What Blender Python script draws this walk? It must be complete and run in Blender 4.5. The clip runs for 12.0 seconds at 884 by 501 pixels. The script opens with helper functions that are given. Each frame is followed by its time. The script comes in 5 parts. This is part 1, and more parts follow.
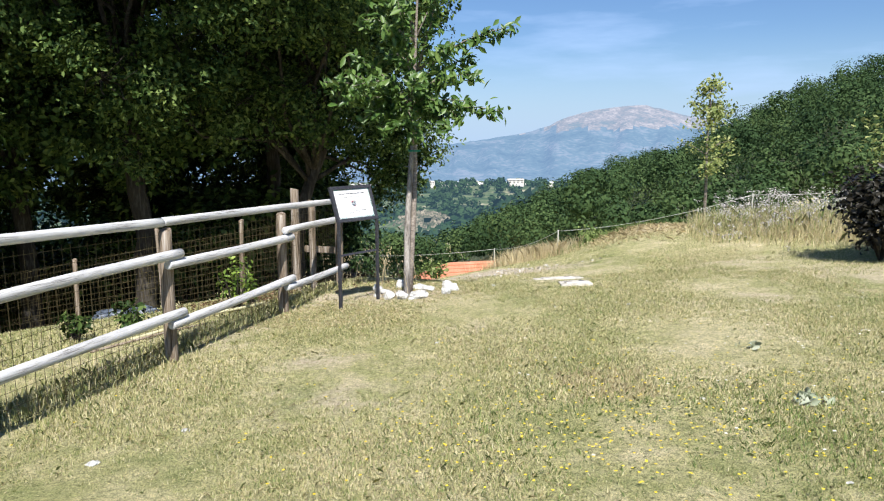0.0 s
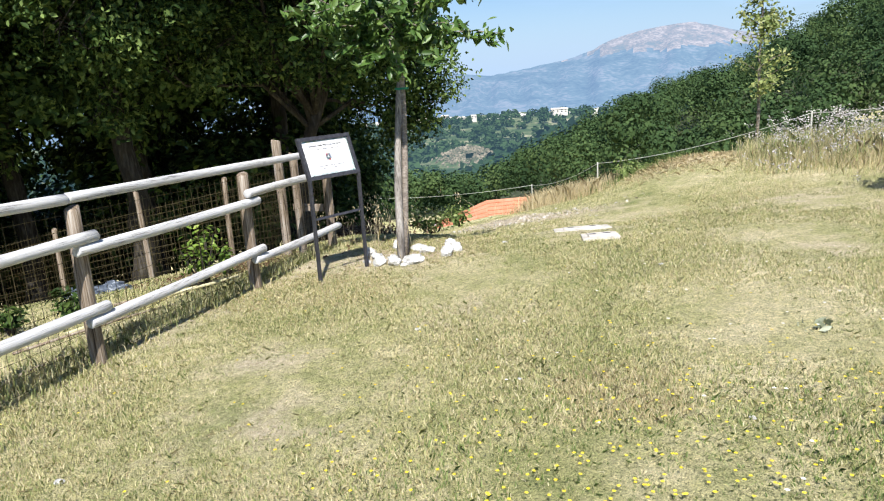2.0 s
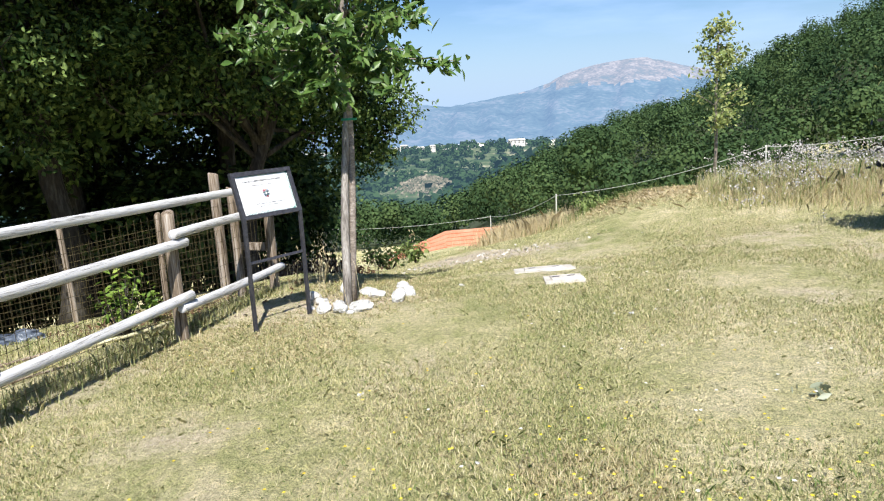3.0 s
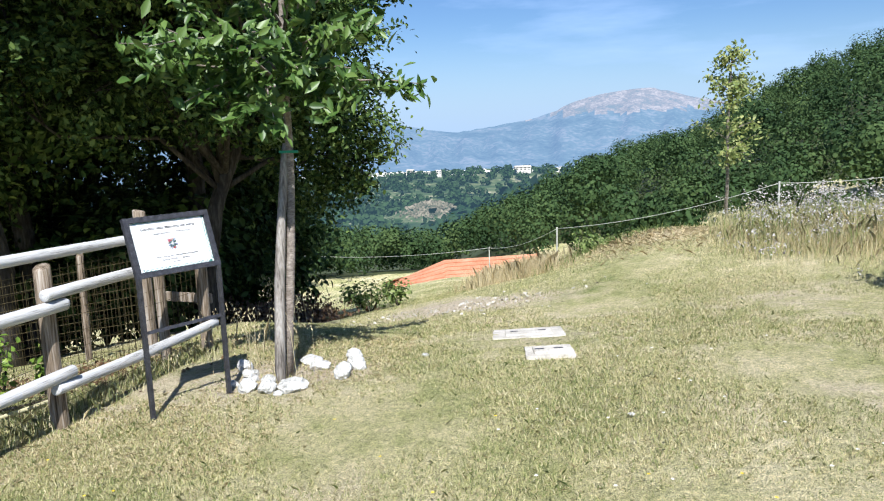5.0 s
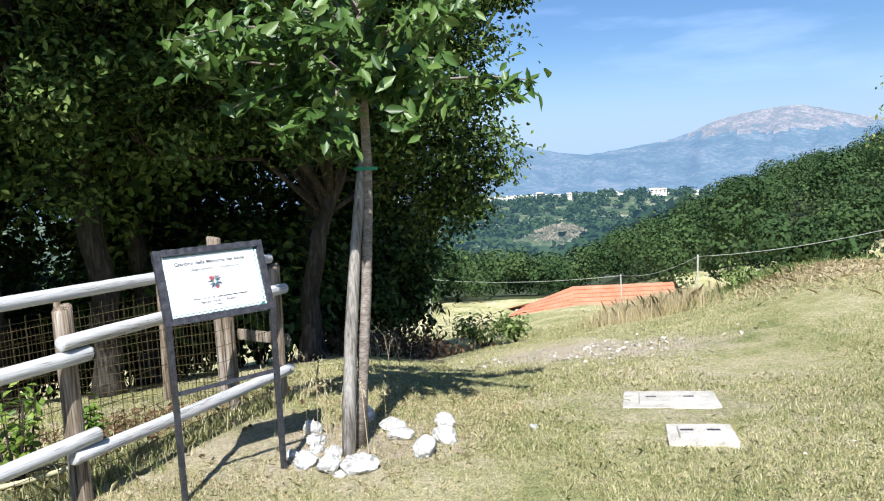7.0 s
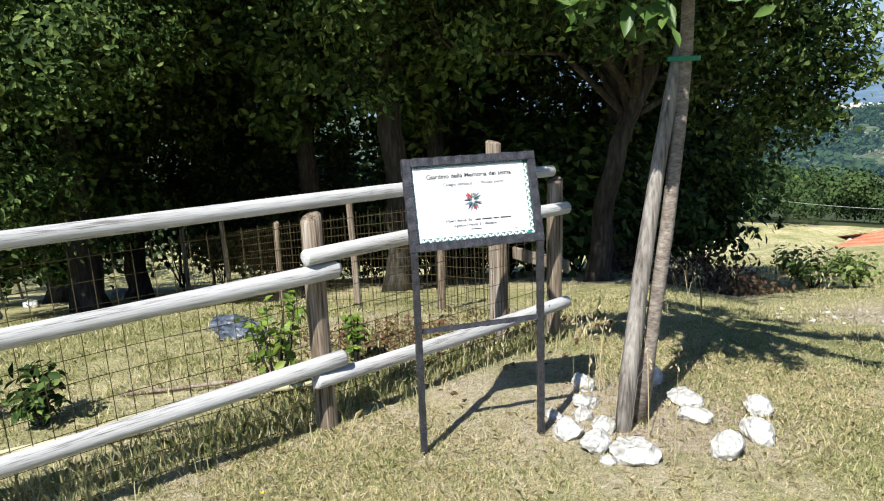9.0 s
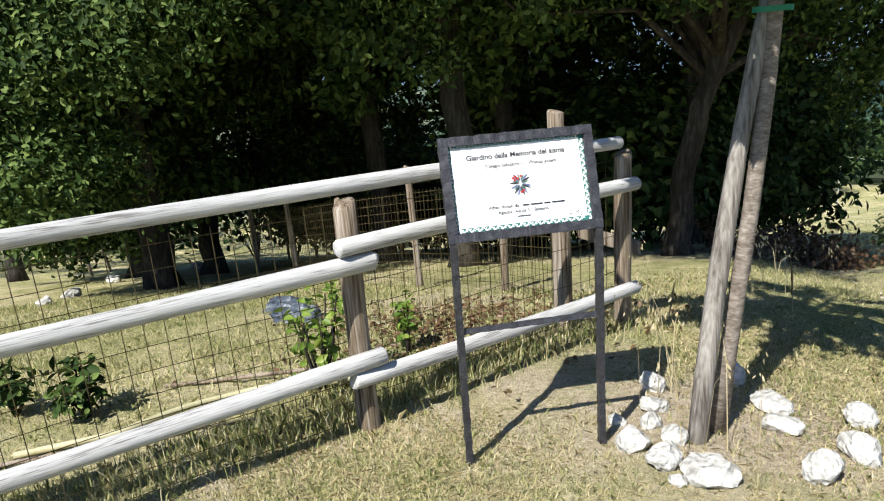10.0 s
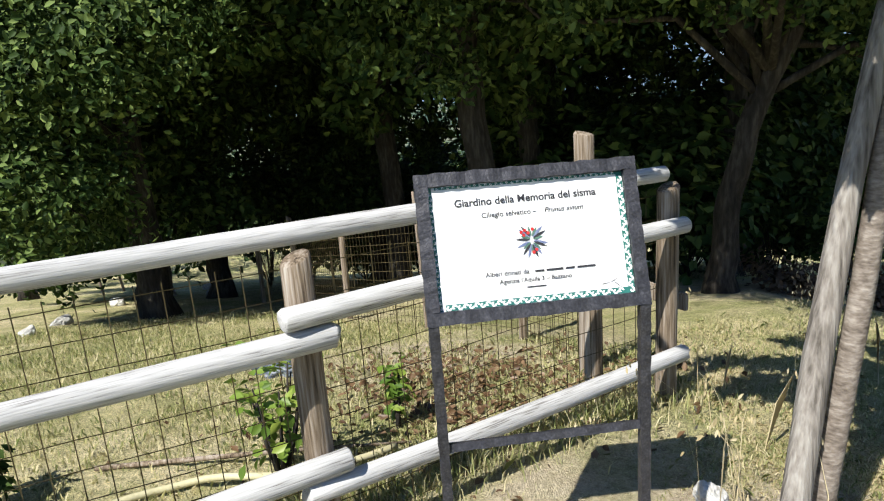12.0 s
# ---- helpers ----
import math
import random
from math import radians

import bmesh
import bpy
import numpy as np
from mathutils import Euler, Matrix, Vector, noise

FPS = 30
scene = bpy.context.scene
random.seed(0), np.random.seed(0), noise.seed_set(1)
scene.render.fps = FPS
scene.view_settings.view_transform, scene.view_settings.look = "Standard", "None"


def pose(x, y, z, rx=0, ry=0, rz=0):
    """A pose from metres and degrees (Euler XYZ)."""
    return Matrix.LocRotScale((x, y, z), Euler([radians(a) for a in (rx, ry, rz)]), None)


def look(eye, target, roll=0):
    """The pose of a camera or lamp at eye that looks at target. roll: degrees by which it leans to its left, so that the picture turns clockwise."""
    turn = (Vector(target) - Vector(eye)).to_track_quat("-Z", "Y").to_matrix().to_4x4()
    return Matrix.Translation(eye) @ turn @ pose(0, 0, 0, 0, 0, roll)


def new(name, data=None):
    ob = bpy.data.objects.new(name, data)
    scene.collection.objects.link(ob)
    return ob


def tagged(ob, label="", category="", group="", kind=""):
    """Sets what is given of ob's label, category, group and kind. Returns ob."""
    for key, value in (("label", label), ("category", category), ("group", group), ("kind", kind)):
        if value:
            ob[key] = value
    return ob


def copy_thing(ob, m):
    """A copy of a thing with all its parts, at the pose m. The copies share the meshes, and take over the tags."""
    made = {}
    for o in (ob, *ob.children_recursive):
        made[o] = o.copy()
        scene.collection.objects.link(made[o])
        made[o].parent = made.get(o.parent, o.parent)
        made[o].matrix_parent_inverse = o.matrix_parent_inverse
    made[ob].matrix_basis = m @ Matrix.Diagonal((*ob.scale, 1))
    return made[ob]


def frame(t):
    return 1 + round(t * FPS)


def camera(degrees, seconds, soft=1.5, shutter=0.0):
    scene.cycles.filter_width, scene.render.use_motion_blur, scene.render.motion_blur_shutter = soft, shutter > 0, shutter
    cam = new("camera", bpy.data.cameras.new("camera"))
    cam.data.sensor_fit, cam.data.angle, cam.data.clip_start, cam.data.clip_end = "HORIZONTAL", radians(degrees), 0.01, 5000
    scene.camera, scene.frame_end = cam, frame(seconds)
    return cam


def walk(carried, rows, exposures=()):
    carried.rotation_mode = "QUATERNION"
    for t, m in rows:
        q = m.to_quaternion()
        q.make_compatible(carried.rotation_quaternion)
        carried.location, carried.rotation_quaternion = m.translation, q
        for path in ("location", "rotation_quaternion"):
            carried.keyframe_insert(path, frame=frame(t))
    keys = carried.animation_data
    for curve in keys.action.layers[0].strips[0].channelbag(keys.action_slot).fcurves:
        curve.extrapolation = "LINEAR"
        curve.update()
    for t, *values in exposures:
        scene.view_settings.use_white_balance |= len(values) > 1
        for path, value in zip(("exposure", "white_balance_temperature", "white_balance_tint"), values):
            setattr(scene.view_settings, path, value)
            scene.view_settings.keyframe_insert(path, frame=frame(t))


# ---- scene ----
cam = camera(64.3, 12.0, 1.15)
PATH = [
    (0, (0.451, -0.374, 1.747), (0.326, 1.598, 1.438), -0.2),
    (0.5, (0.592, -0.046, 1.733), (0.472, 1.894, 1.262), -3.8),
    (1, (0.625, 0.293, 1.734), (0.549, 2.247, 1.315), -4.7),
    (1.5, (0.706, 0.569, 1.711), (0.638, 2.52, 1.275), -3.4),
    (2, (0.848, 0.872, 1.733), (0.589, 2.795, 1.25), -3.7),
    (2.5, (0.841, 1.172, 1.717), (0.592, 3.109, 1.286), -2.6),
    (3, (0.851, 1.469, 1.726), (0.71, 3.422, 1.317), -3.0),
    (3.5, (0.996, 1.809, 1.717), (0.769, 3.762, 1.346), -1.4),
    (3.7, (1.046, 1.912, 1.729), (0.837, 3.864, 1.344), -1.4),
    (5.3, (1.162, 2.915, 1.757), (1.012, 4.886, 1.457), -1.8),
    (5.5, (1.207, 3.032, 1.738), (0.981, 5.006, 1.515), -1.1),
    (6, (1.215, 3.264, 1.71), (0.917, 5.223, 1.442), -3.1),
    (6.5, (1.154, 3.541, 1.704), (0.835, 5.505, 1.495), -3.7),
    (7, (1.12, 3.88, 1.676), (0.61, 5.796, 1.414), -2.5),
    (7.5, (1.206, 4.111, 1.686), (0.143, 5.778, 1.385), -3.1),
    (7.7, (1.179, 4.197, 1.672), (0.098, 5.836, 1.287), -3.7),
    (9.3, (0.747, 4.884, 1.621), (-0.549, 6.327, 1.133), -2.5),
    (9.5, (0.74, 4.974, 1.626), (-0.604, 6.379, 1.157), -2.9),
    (10, (0.666, 5.098, 1.615), (-0.72, 6.422, 1.043), -4.7),
    (10.5, (0.479, 5.226, 1.599), (-0.816, 6.67, 1.114), -3.9),
    (11, (0.345, 5.359, 1.591), (-0.903, 6.824, 1.046), -5.2),
    (11.5, (0.266, 5.562, 1.557), (-1.119, 6.921, 1.073), -3.2),
    (12, (0.192, 5.748, 1.55), (-1.254, 7.028, 1.029), -4.5),
]
walk(cam, [(t, look(eye, target, roll)) for t, eye, target, roll in PATH],
     exposures=[(0, 0.70, 6200, 11), (2.5, 0.80, 6200, 11), (3.5, 0.80, 6150, 11), (5.5, 0.72, 5900, 10), (7.0, 0.80, 5950, 10), (9.5, 0.62, 6300, 9), (12, 0.62, 6350, 9)])

# ---- world, sun ----
SUN = Vector((0.19, -0.985, 1.27)).normalized()
world = bpy.data.worlds.new("sky")
scene.world = world
world.use_nodes = True
wn, wl = world.node_tree.nodes, world.node_tree.links
wn.clear()
sky = wn.new("ShaderNodeTexSky")
sky.sky_type, sky.sun_disc = "NISHITA", False
sky.sun_elevation = math.asin(SUN.z)
sky.sun_rotation = math.atan2(SUN.x, SUN.y)
sky.altitude, sky.air_density, sky.dust_density, sky.ozone_density = 700, 1.2, 0.25, 1.6
wtc, wmap, wnoise = wn.new("ShaderNodeTexCoord"), wn.new("ShaderNodeMapping"), wn.new("ShaderNodeTexNoise")
wmap.inputs["Scale"].default_value = (1.6, 1.6, 9.0)
wmap.inputs["Rotation"].default_value = (0.10, 0.12, 0.4)
wnoise.inputs["Scale"].default_value, wnoise.inputs["Detail"].default_value, wnoise.inputs["Roughness"].default_value = 2.1, 7, 0.55
wramp, wmix, wout, wbg = wn.new("ShaderNodeValToRGB"), wn.new("ShaderNodeMix"), wn.new("ShaderNodeOutputWorld"), wn.new("ShaderNodeBackground")
wramp.color_ramp.elements[0].position, wramp.color_ramp.elements[1].position = 0.53, 0.80
wramp.color_ramp.elements[0].color, wramp.color_ramp.elements[1].color = (0, 0, 0, 1), (0.62, 0.62, 0.62, 1)
wmix.data_type = "RGBA"
wmix.inputs["B"].default_value = (9.5, 10.2, 11.4, 1)
wl.new(wtc.outputs["Generated"], wmap.inputs["Vector"])
wl.new(wmap.outputs["Vector"], wnoise.inputs["Vector"])
wl.new(wnoise.outputs["Fac"], wramp.inputs["Fac"])
wl.new(wramp.outputs["Color"], wmix.inputs["Factor"])
wl.new(sky.outputs["Color"], wmix.inputs["A"])
wtint = wn.new("ShaderNodeMix")
wtint.data_type, wtint.blend_type = "RGBA", "MULTIPLY"
wtint.inputs["Factor"].default_value = 1.0
wtint.inputs["B"].default_value = (0.78, 0.97, 1.26, 1)
wl.new(wmix.outputs["Result"], wtint.inputs["A"])
# pale haze low in the sky, thinning upwards
wsep, whaze, wrange = wn.new("ShaderNodeSeparateXYZ"), wn.new("ShaderNodeMix"), wn.new("ShaderNodeMapRange")
whaze.data_type = "RGBA"
whaze.inputs["B"].default_value = (6.0, 8.0, 10.6, 1)
wrange.interpolation_type = "SMOOTHSTEP"
for key, val in (("From Min", -0.02), ("From Max", 0.15), ("To Min", 0.92), ("To Max", 0.0)):
    wrange.inputs[key].default_value = val
wl.new(wtc.outputs["Generated"], wsep.inputs[0])
wl.new(wsep.outputs["Z"], wrange.inputs["Value"])
wl.new(wrange.outputs["Result"], whaze.inputs["Factor"])
wl.new(wtint.outputs["Result"], whaze.inputs["A"])
wl.new(whaze.outputs["Result"], wbg.inputs["Color"])
wl.new(wbg.outputs["Background"], wout.inputs["Surface"])
wbg.inputs["Strength"].default_value = 0.053
sun = new("sun", bpy.data.lights.new("sun", "SUN"))
sun.data.energy, sun.data.angle, sun.data.color = 5.0, radians(0.53), (1.0, 0.95, 0.86)
sun.matrix_world = look(SUN * 60, (0, 0, 0))


# ---- materials ----
def nodes_of(m):
    m.use_nodes = True
    t = m.node_tree
    return t.nodes, t.links, t.nodes["Principled BSDF"]


def ramp(ns, stops):
    r = ns.new("ShaderNodeValToRGB")
    e = r.color_ramp.elements
    while len(e) < len(stops):
        e.new(0.5)
    for i, (p, c) in enumerate(stops):
        e[i].position, e[i].color = p, (*c, 1)
    return r


def mat(name, stops, scale=6.0, rough=0.8, bump=0.3, fine=60.0, stretch=(1, 1, 1), metal=0.0, dist=0.01, vary=0.0, spec=0.3):
    """Two scales of noise colour the surface, the finer also gives relief."""
    m = bpy.data.materials.new(name)
    ns, ln, b = nodes_of(m)
    tc, mp = ns.new("ShaderNodeTexCoord"), ns.new("ShaderNodeMapping")
    mp.inputs["Scale"].default_value = stretch
    n1, n2, mx = ns.new("ShaderNodeTexNoise"), ns.new("ShaderNodeTexNoise"), ns.new("ShaderNodeMath")
    n1.inputs["Scale"].default_value, n1.inputs["Detail"].default_value = scale, 5
    n2.inputs["Scale"].default_value, n2.inputs["Detail"].default_value = fine, 4
    ln.new(tc.outputs["Object"], mp.inputs["Vector"])
    ln.new(mp.outputs["Vector"], n1.inputs["Vector"])
    ln.new(mp.outputs["Vector"], n2.inputs["Vector"])
    mx.operation = "MULTIPLY_ADD"
    mx.inputs[1].default_value = 0.5
    sc = ns.new("ShaderNodeMath")
    sc.operation, sc.inputs[1].default_value = "MULTIPLY", 0.5
    ln.new(n2.outputs["Fac"], sc.inputs[0])
    ln.new(n1.outputs["Fac"], mx.inputs[0])
    ln.new(sc.outputs[0], mx.inputs[2])
    r = ramp(ns, stops)
    last = mx.outputs[0]
    if vary:
        info, v = ns.new("ShaderNodeObjectInfo"), ns.new("ShaderNodeMath")
        v.operation, v.inputs[1].default_value = "MULTIPLY_ADD", vary
        ln.new(info.outputs["Random"], v.inputs[0])
        ln.new(last, v.inputs[2])
        last = v.outputs[0]
    ln.new(last, r.inputs["Fac"])
    ln.new(r.outputs["Color"], b.inputs["Base Color"])
    b.inputs["Roughness"].default_value, b.inputs["Metallic"].default_value = rough, metal
    b.inputs["Specular IOR Level"].default_value = spec
    if bump:
        bp = ns.new("ShaderNodeBump")
        bp.inputs["Strength"].default_value, bp.inputs["Distance"].default_value = bump, dist
        ln.new(mx.outputs[0], bp.inputs["Height"])
        ln.new(bp.outputs["Normal"], b.inputs["Normal"])
    return m


def leaf_mat(name, stops, through_light=0.3, rough=0.45, spec=0.35, patch=1.3, even=0.45):
    """Leaves: every leaf its own tone, part of the light passes through."""
    m = bpy.data.materials.new(name)
    ns, ln, b = nodes_of(m)
    geo = ns.new("ShaderNodeNewGeometry")
    tc, n = ns.new("ShaderNodeTexCoord"), ns.new("ShaderNodeTexNoise")
    n.inputs["Scale"].default_value, n.inputs["Detail"].default_value = patch, 3
    ln.new(tc.outputs["Object"], n.inputs["Vector"])
    mx = ns.new("ShaderNodeMix")
    mx.inputs["Factor"].default_value = even
    ln.new(geo.outputs["Random Per Island"], mx.inputs["A"])
    ln.new(n.outputs["Fac"], mx.inputs["B"])
    r = ramp(ns, stops)
    ln.new(mx.outputs["Result"], r.inputs["Fac"])
    ln.new(r.outputs["Color"], b.inputs["Base Color"])
    b.inputs["Roughness"].default_value, b.inputs["Specular IOR Level"].default_value = rough, spec
    if through_light:
        tr, sh = ns.new("ShaderNodeBsdfTranslucent"), ns.new("ShaderNodeMixShader")
        ln.new(r.outputs["Color"], tr.inputs["Color"])
        sh.inputs["Fac"].default_value = through_light
        ln.new(b.outputs["BSDF"], sh.inputs[1])
        ln.new(tr.outputs["BSDF"], sh.inputs[2])
        ln.new(sh.outputs["Shader"], ns["Material Output"].inputs["Surface"])
    return m


def ground_mat():
    """Mown summer grass: green and straw patches, bare earth and gravel where the wear attribute says."""
    m = bpy.data.materials.new("dry_grass_ground")
    ns, ln, b = nodes_of(m)
    tc = ns.new("ShaderNodeTexCoord")

    def noise_at(scale, detail=5, rough=0.6):
        n = ns.new("ShaderNodeTexNoise")
        n.inputs["Scale"].default_value, n.inputs["Detail"].default_value, n.inputs["Roughness"].default_value = scale, detail, rough
        ln.new(tc.outputs["Object"], n.inputs["Vector"])
        return n

    big, mid, small, tiny = noise_at(0.55, 4), noise_at(3.2, 5, 0.7), noise_at(30, 6, 0.8), noise_at(110, 3, 0.8)
    add = ns.new("ShaderNodeMath")
    add.operation, add.inputs[1].default_value = "MULTIPLY_ADD", 0.55
    ln.new(big.outputs["Fac"], add.inputs[0])
    m2 = ns.new("ShaderNodeMath")
    m2.operation, m2.inputs[1].default_value = "MULTIPLY", 0.45
    ln.new(mid.outputs["Fac"], m2.inputs[0])
    ln.new(m2.outputs[0], add.inputs[2])
    r1 = ramp(ns, [(0.34, (0.26, 0.29, 0.115)), (0.45, (0.43, 0.415, 0.20)), (0.54, (0.59, 0.53, 0.31)), (0.64, (0.74, 0.65, 0.44))])
    ln.new(add.outputs[0], r1.inputs["Fac"])
    r2 = ramp(ns, [(0.36, (0.22, 0.26, 0.17)), (0.49, (0.92, 0.93, 0.9)), (0.63, (1.65, 1.58, 1.46))])
    mixn = ns.new("ShaderNodeMix")
    mixn.inputs["Factor"].default_value = 0.55
    ln.new(small.outputs["Fac"], mixn.inputs["A"])
    ln.new(tiny.outputs["Fac"], mixn.inputs["B"])
    ln.new(mixn.outputs["Result"], r2.inputs["Fac"])
    mul = ns.new("ShaderNodeMix")
    mul.data_type, mul.blend_type = "RGBA", "MULTIPLY"
    mul.inputs["Factor"].default_value = 1.0
    ln.new(r1.outputs["Color"], mul.inputs["A"])
    ln.new(r2.outputs["Color"], mul.inputs["B"])
    wear = ns.new("ShaderNodeAttribute")
    wear.attribute_name = "wear"
    earth = ramp(ns, [(0.3, (0.34, 0.26, 0.17)), (0.5, (0.62, 0.52, 0.38)), (0.7, (0.80, 0.72, 0.59))])
    ln.new(small.outputs["Fac"], earth.inputs["Fac"])
    wf = ns.new("ShaderNodeMath")
    wf.operation, wf.use_clamp = "MULTIPLY_ADD", True
    jit = ns.new("ShaderNodeMath")
    jit.operation, jit.inputs[1].default_value, jit.inputs[2].default_value = "MULTIPLY_ADD", 2.6, -1.5
    ln.new(mid.outputs["Fac"], jit.inputs[0])
    wf.inputs[1].default_value = 1.9
    ln.new(wear.outputs["Fac"], wf.inputs[0])
    sub = ns.new("ShaderNodeMath")
    sub.operation = "MULTIPLY"
    ln.new(jit.outputs[0], sub.inputs[0])
    sub.inputs[1].default_value = 0.75
    gate = ns.new("ShaderNodeMath")
    gate.operation = "MULTIPLY"
    gs = ns.new("ShaderNodeMath")
    gs.operation, gs.use_clamp, gs.inputs[1].default_value = "MULTIPLY", True, 6.0
    ln.new(wear.outputs["Fac"], gs.inputs[0])
    ln.new(sub.outputs[0], gate.inputs[0])
    ln.new(gs.outputs[0], gate.inputs[1])
    ln.new(gate.outputs[0], wf.inputs[2])
    mixw = ns.new("ShaderNodeMix")
    mixw.data_type = "RGBA"
    ln.new(wf.outputs[0], mixw.inputs["Factor"])
    ln.new(mul.outputs["Result"], mixw.inputs["A"])
    ln.new(earth.outputs["Color"], mixw.inputs["B"])
    ln.new(mixw.outputs["Result"], b.inputs["Base Color"])
    b.inputs["Roughness"].default_value, b.inputs["Specular IOR Level"].default_value = 0.95, 0.1
    hs = ns.new("ShaderNodeMath")
    hs.operation = "ADD"
    ln.new(small.outputs["Fac"], hs.inputs[0])
    ln.new(tiny.outputs["Fac"], hs.inputs[1])
    bp = ns.new("ShaderNodeBump")
    bp.inputs["Strength"].default_value, bp.inputs["Distance"].default_value = 0.9, 0.03
    ln.new(hs.outputs[0], bp.inputs["Height"])
    ln.new(bp.outputs["Normal"], b.inputs["Normal"])
    return m


def haze_glow_mat(name, stops, scale, air, glow, stretch=(1, 1, 1)):
    """Far backdrop: kilometres of air painted as a blue emission veil over the land's own colour."""
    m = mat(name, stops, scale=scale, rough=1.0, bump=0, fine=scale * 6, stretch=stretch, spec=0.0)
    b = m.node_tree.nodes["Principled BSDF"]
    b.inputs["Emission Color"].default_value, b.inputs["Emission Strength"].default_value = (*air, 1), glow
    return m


M_GROUND = ground_mat()
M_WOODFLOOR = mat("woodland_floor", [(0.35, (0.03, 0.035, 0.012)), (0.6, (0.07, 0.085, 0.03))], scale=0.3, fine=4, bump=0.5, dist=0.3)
# valley and mountain: haze is put in as blue emission
M_VALLEY = haze_glow_mat("hazed_valley_land", [(0.38, (0.03, 0.05, 0.022)), (0.48, (0.06, 0.085, 0.035)), (0.56, (0.13, 0.14, 0.07)), (0.64, (0.30, 0.27, 0.18))], 0.012, (0.16, 0.30, 0.42), 0.16)
M_MOUNT = haze_glow_mat("hazed_mountain_land", [(0.35, (0.03, 0.055, 0.05)), (0.52, (0.06, 0.09, 0.08)), (0.62, (0.12, 0.13, 0.12))], 0.006, (0.24, 0.37, 0.66), 0.40, (1, 1, 3))
M_MOUNTROCK = haze_glow_mat("hazed_mountain_rock", [(0.40, (0.07, 0.09, 0.09)), (0.50, (0.13, 0.115, 0.105)), (0.60, (0.23, 0.20, 0.18))], 0.012, (0.28, 0.40, 0.60), 0.36, (1, 1, 0.4))
M_GRASS = leaf_mat("grass_blades", [(0.12, (0.16, 0.215, 0.065)), (0.40, (0.39, 0.40, 0.17)), (0.62, (0.57, 0.52, 0.28)), (0.85, (0.78, 0.70, 0.46))], 0.35, 0.7, 0.15, 1.3, 0.32)
M_STRAW = leaf_mat("dry_straw", [(0.2, (0.40, 0.33, 0.18)), (0.55, (0.60, 0.50, 0.30)), (0.85, (0.76, 0.67, 0.45))], 0.25, 0.7, 0.15)
M_WEED = leaf_mat("green_weed", [(0.2, (0.11, 0.17, 0.045)), (0.55, (0.21, 0.28, 0.085)), (0.85, (0.34, 0.39, 0.16))], 0.3, 0.6, 0.2)
M_OAK = leaf_mat("oak_leaves", [(0.15, (0.012, 0.026, 0.006)), (0.5, (0.040, 0.074, 0.016)), (0.80, (0.170, 0.230, 0.065))], 0.06, 0.6, 0.12)
M_CHERRY = leaf_mat("cherry_leaves", [(0.15, (0.034, 0.074, 0.016)), (0.5, (0.078, 0.148, 0.030)), (0.85, (0.165, 0.245, 0.062))], 0.25, 0.42, 0.4)
M_SAPLING = leaf_mat("sapling_leaves", [(0.15, (0.13, 0.18, 0.05)), (0.5, (0.26, 0.31, 0.10)), (0.85, (0.48, 0.48, 0.20))], 0.35)
M_BUSH = leaf_mat("bush_leaves", [(0.15, (0.06, 0.12, 0.018)), (0.5, (0.16, 0.25, 0.04)), (0.85, (0.34, 0.42, 0.08))], 0.3)
# near-black leaf tone stands for a bush lying in shade
M_SHADEBUSH = leaf_mat("shade_toned_bush_leaves", [(0.2, (0.012, 0.012, 0.008)), (0.8, (0.035, 0.03, 0.02))], 0.1)
M_FARWOOD = leaf_mat("far_wood_leaves", [(0.28, (0.018, 0.038, 0.016)), (0.5, (0.050, 0.088, 0.032)), (0.72, (0.105, 0.150, 0.052))], 0.18, 0.8, 0.08, 0.22, 0.86)
M_FERN = leaf_mat("dead_brush", [(0.2, (0.07, 0.04, 0.022)), (0.6, (0.16, 0.095, 0.05)), (0.85, (0.28, 0.19, 0.11))], 0.2)
M_YELLOW = mat("yellow_petals", [(0.3, (0.75, 0.55, 0.02)), (0.7, (0.85, 0.68, 0.05))], bump=0)
M_WHITE = mat("white_petals", [(0.3, (0.70, 0.68, 0.62)), (0.7, (0.85, 0.83, 0.80))], bump=0)
M_RAIL = mat("weathered_rail_wood", [(0.36, (0.20, 0.19, 0.18)), (0.44, (0.44, 0.435, 0.43)), (0.62, (0.61, 0.605, 0.60))], scale=26, fine=210, rough=0.9, bump=0.8, stretch=(1, 1, 0.045), dist=0.004)
M_POST = mat("weathered_post_wood", [(0.36, (0.045, 0.032, 0.022)), (0.46, (0.19, 0.145, 0.10)), (0.55, (0.30, 0.25, 0.20)), (0.66, (0.42, 0.38, 0.33))], scale=22, fine=110, rough=0.9, bump=0.9, stretch=(1, 1, 0.05), dist=0.01)
M_STAKE = mat("split_grey_stake", [(0.35, (0.07, 0.06, 0.05)), (0.5, (0.24, 0.215, 0.19)), (0.66, (0.40, 0.375, 0.34))], scale=18, fine=90, rough=0.9, bump=1.0, stretch=(1, 1, 0.06), dist=0.012)
M_BARK = mat("oak_bark", [(0.35, (0.014, 0.012, 0.010)), (0.5, (0.034, 0.029, 0.024)), (0.66, (0.085, 0.076, 0.064))], scale=7, fine=30, rough=0.95, bump=1.0, stretch=(1, 1, 0.22), dist=0.03)
M_CBARK = mat("cherry_bark", [(0.34, (0.10, 0.08, 0.065)), (0.5, (0.22, 0.185, 0.155)), (0.66, (0.36, 0.32, 0.28))], scale=14, fine=50, rough=0.75, bump=0.7, stretch=(1, 1, 2.6), dist=0.006)
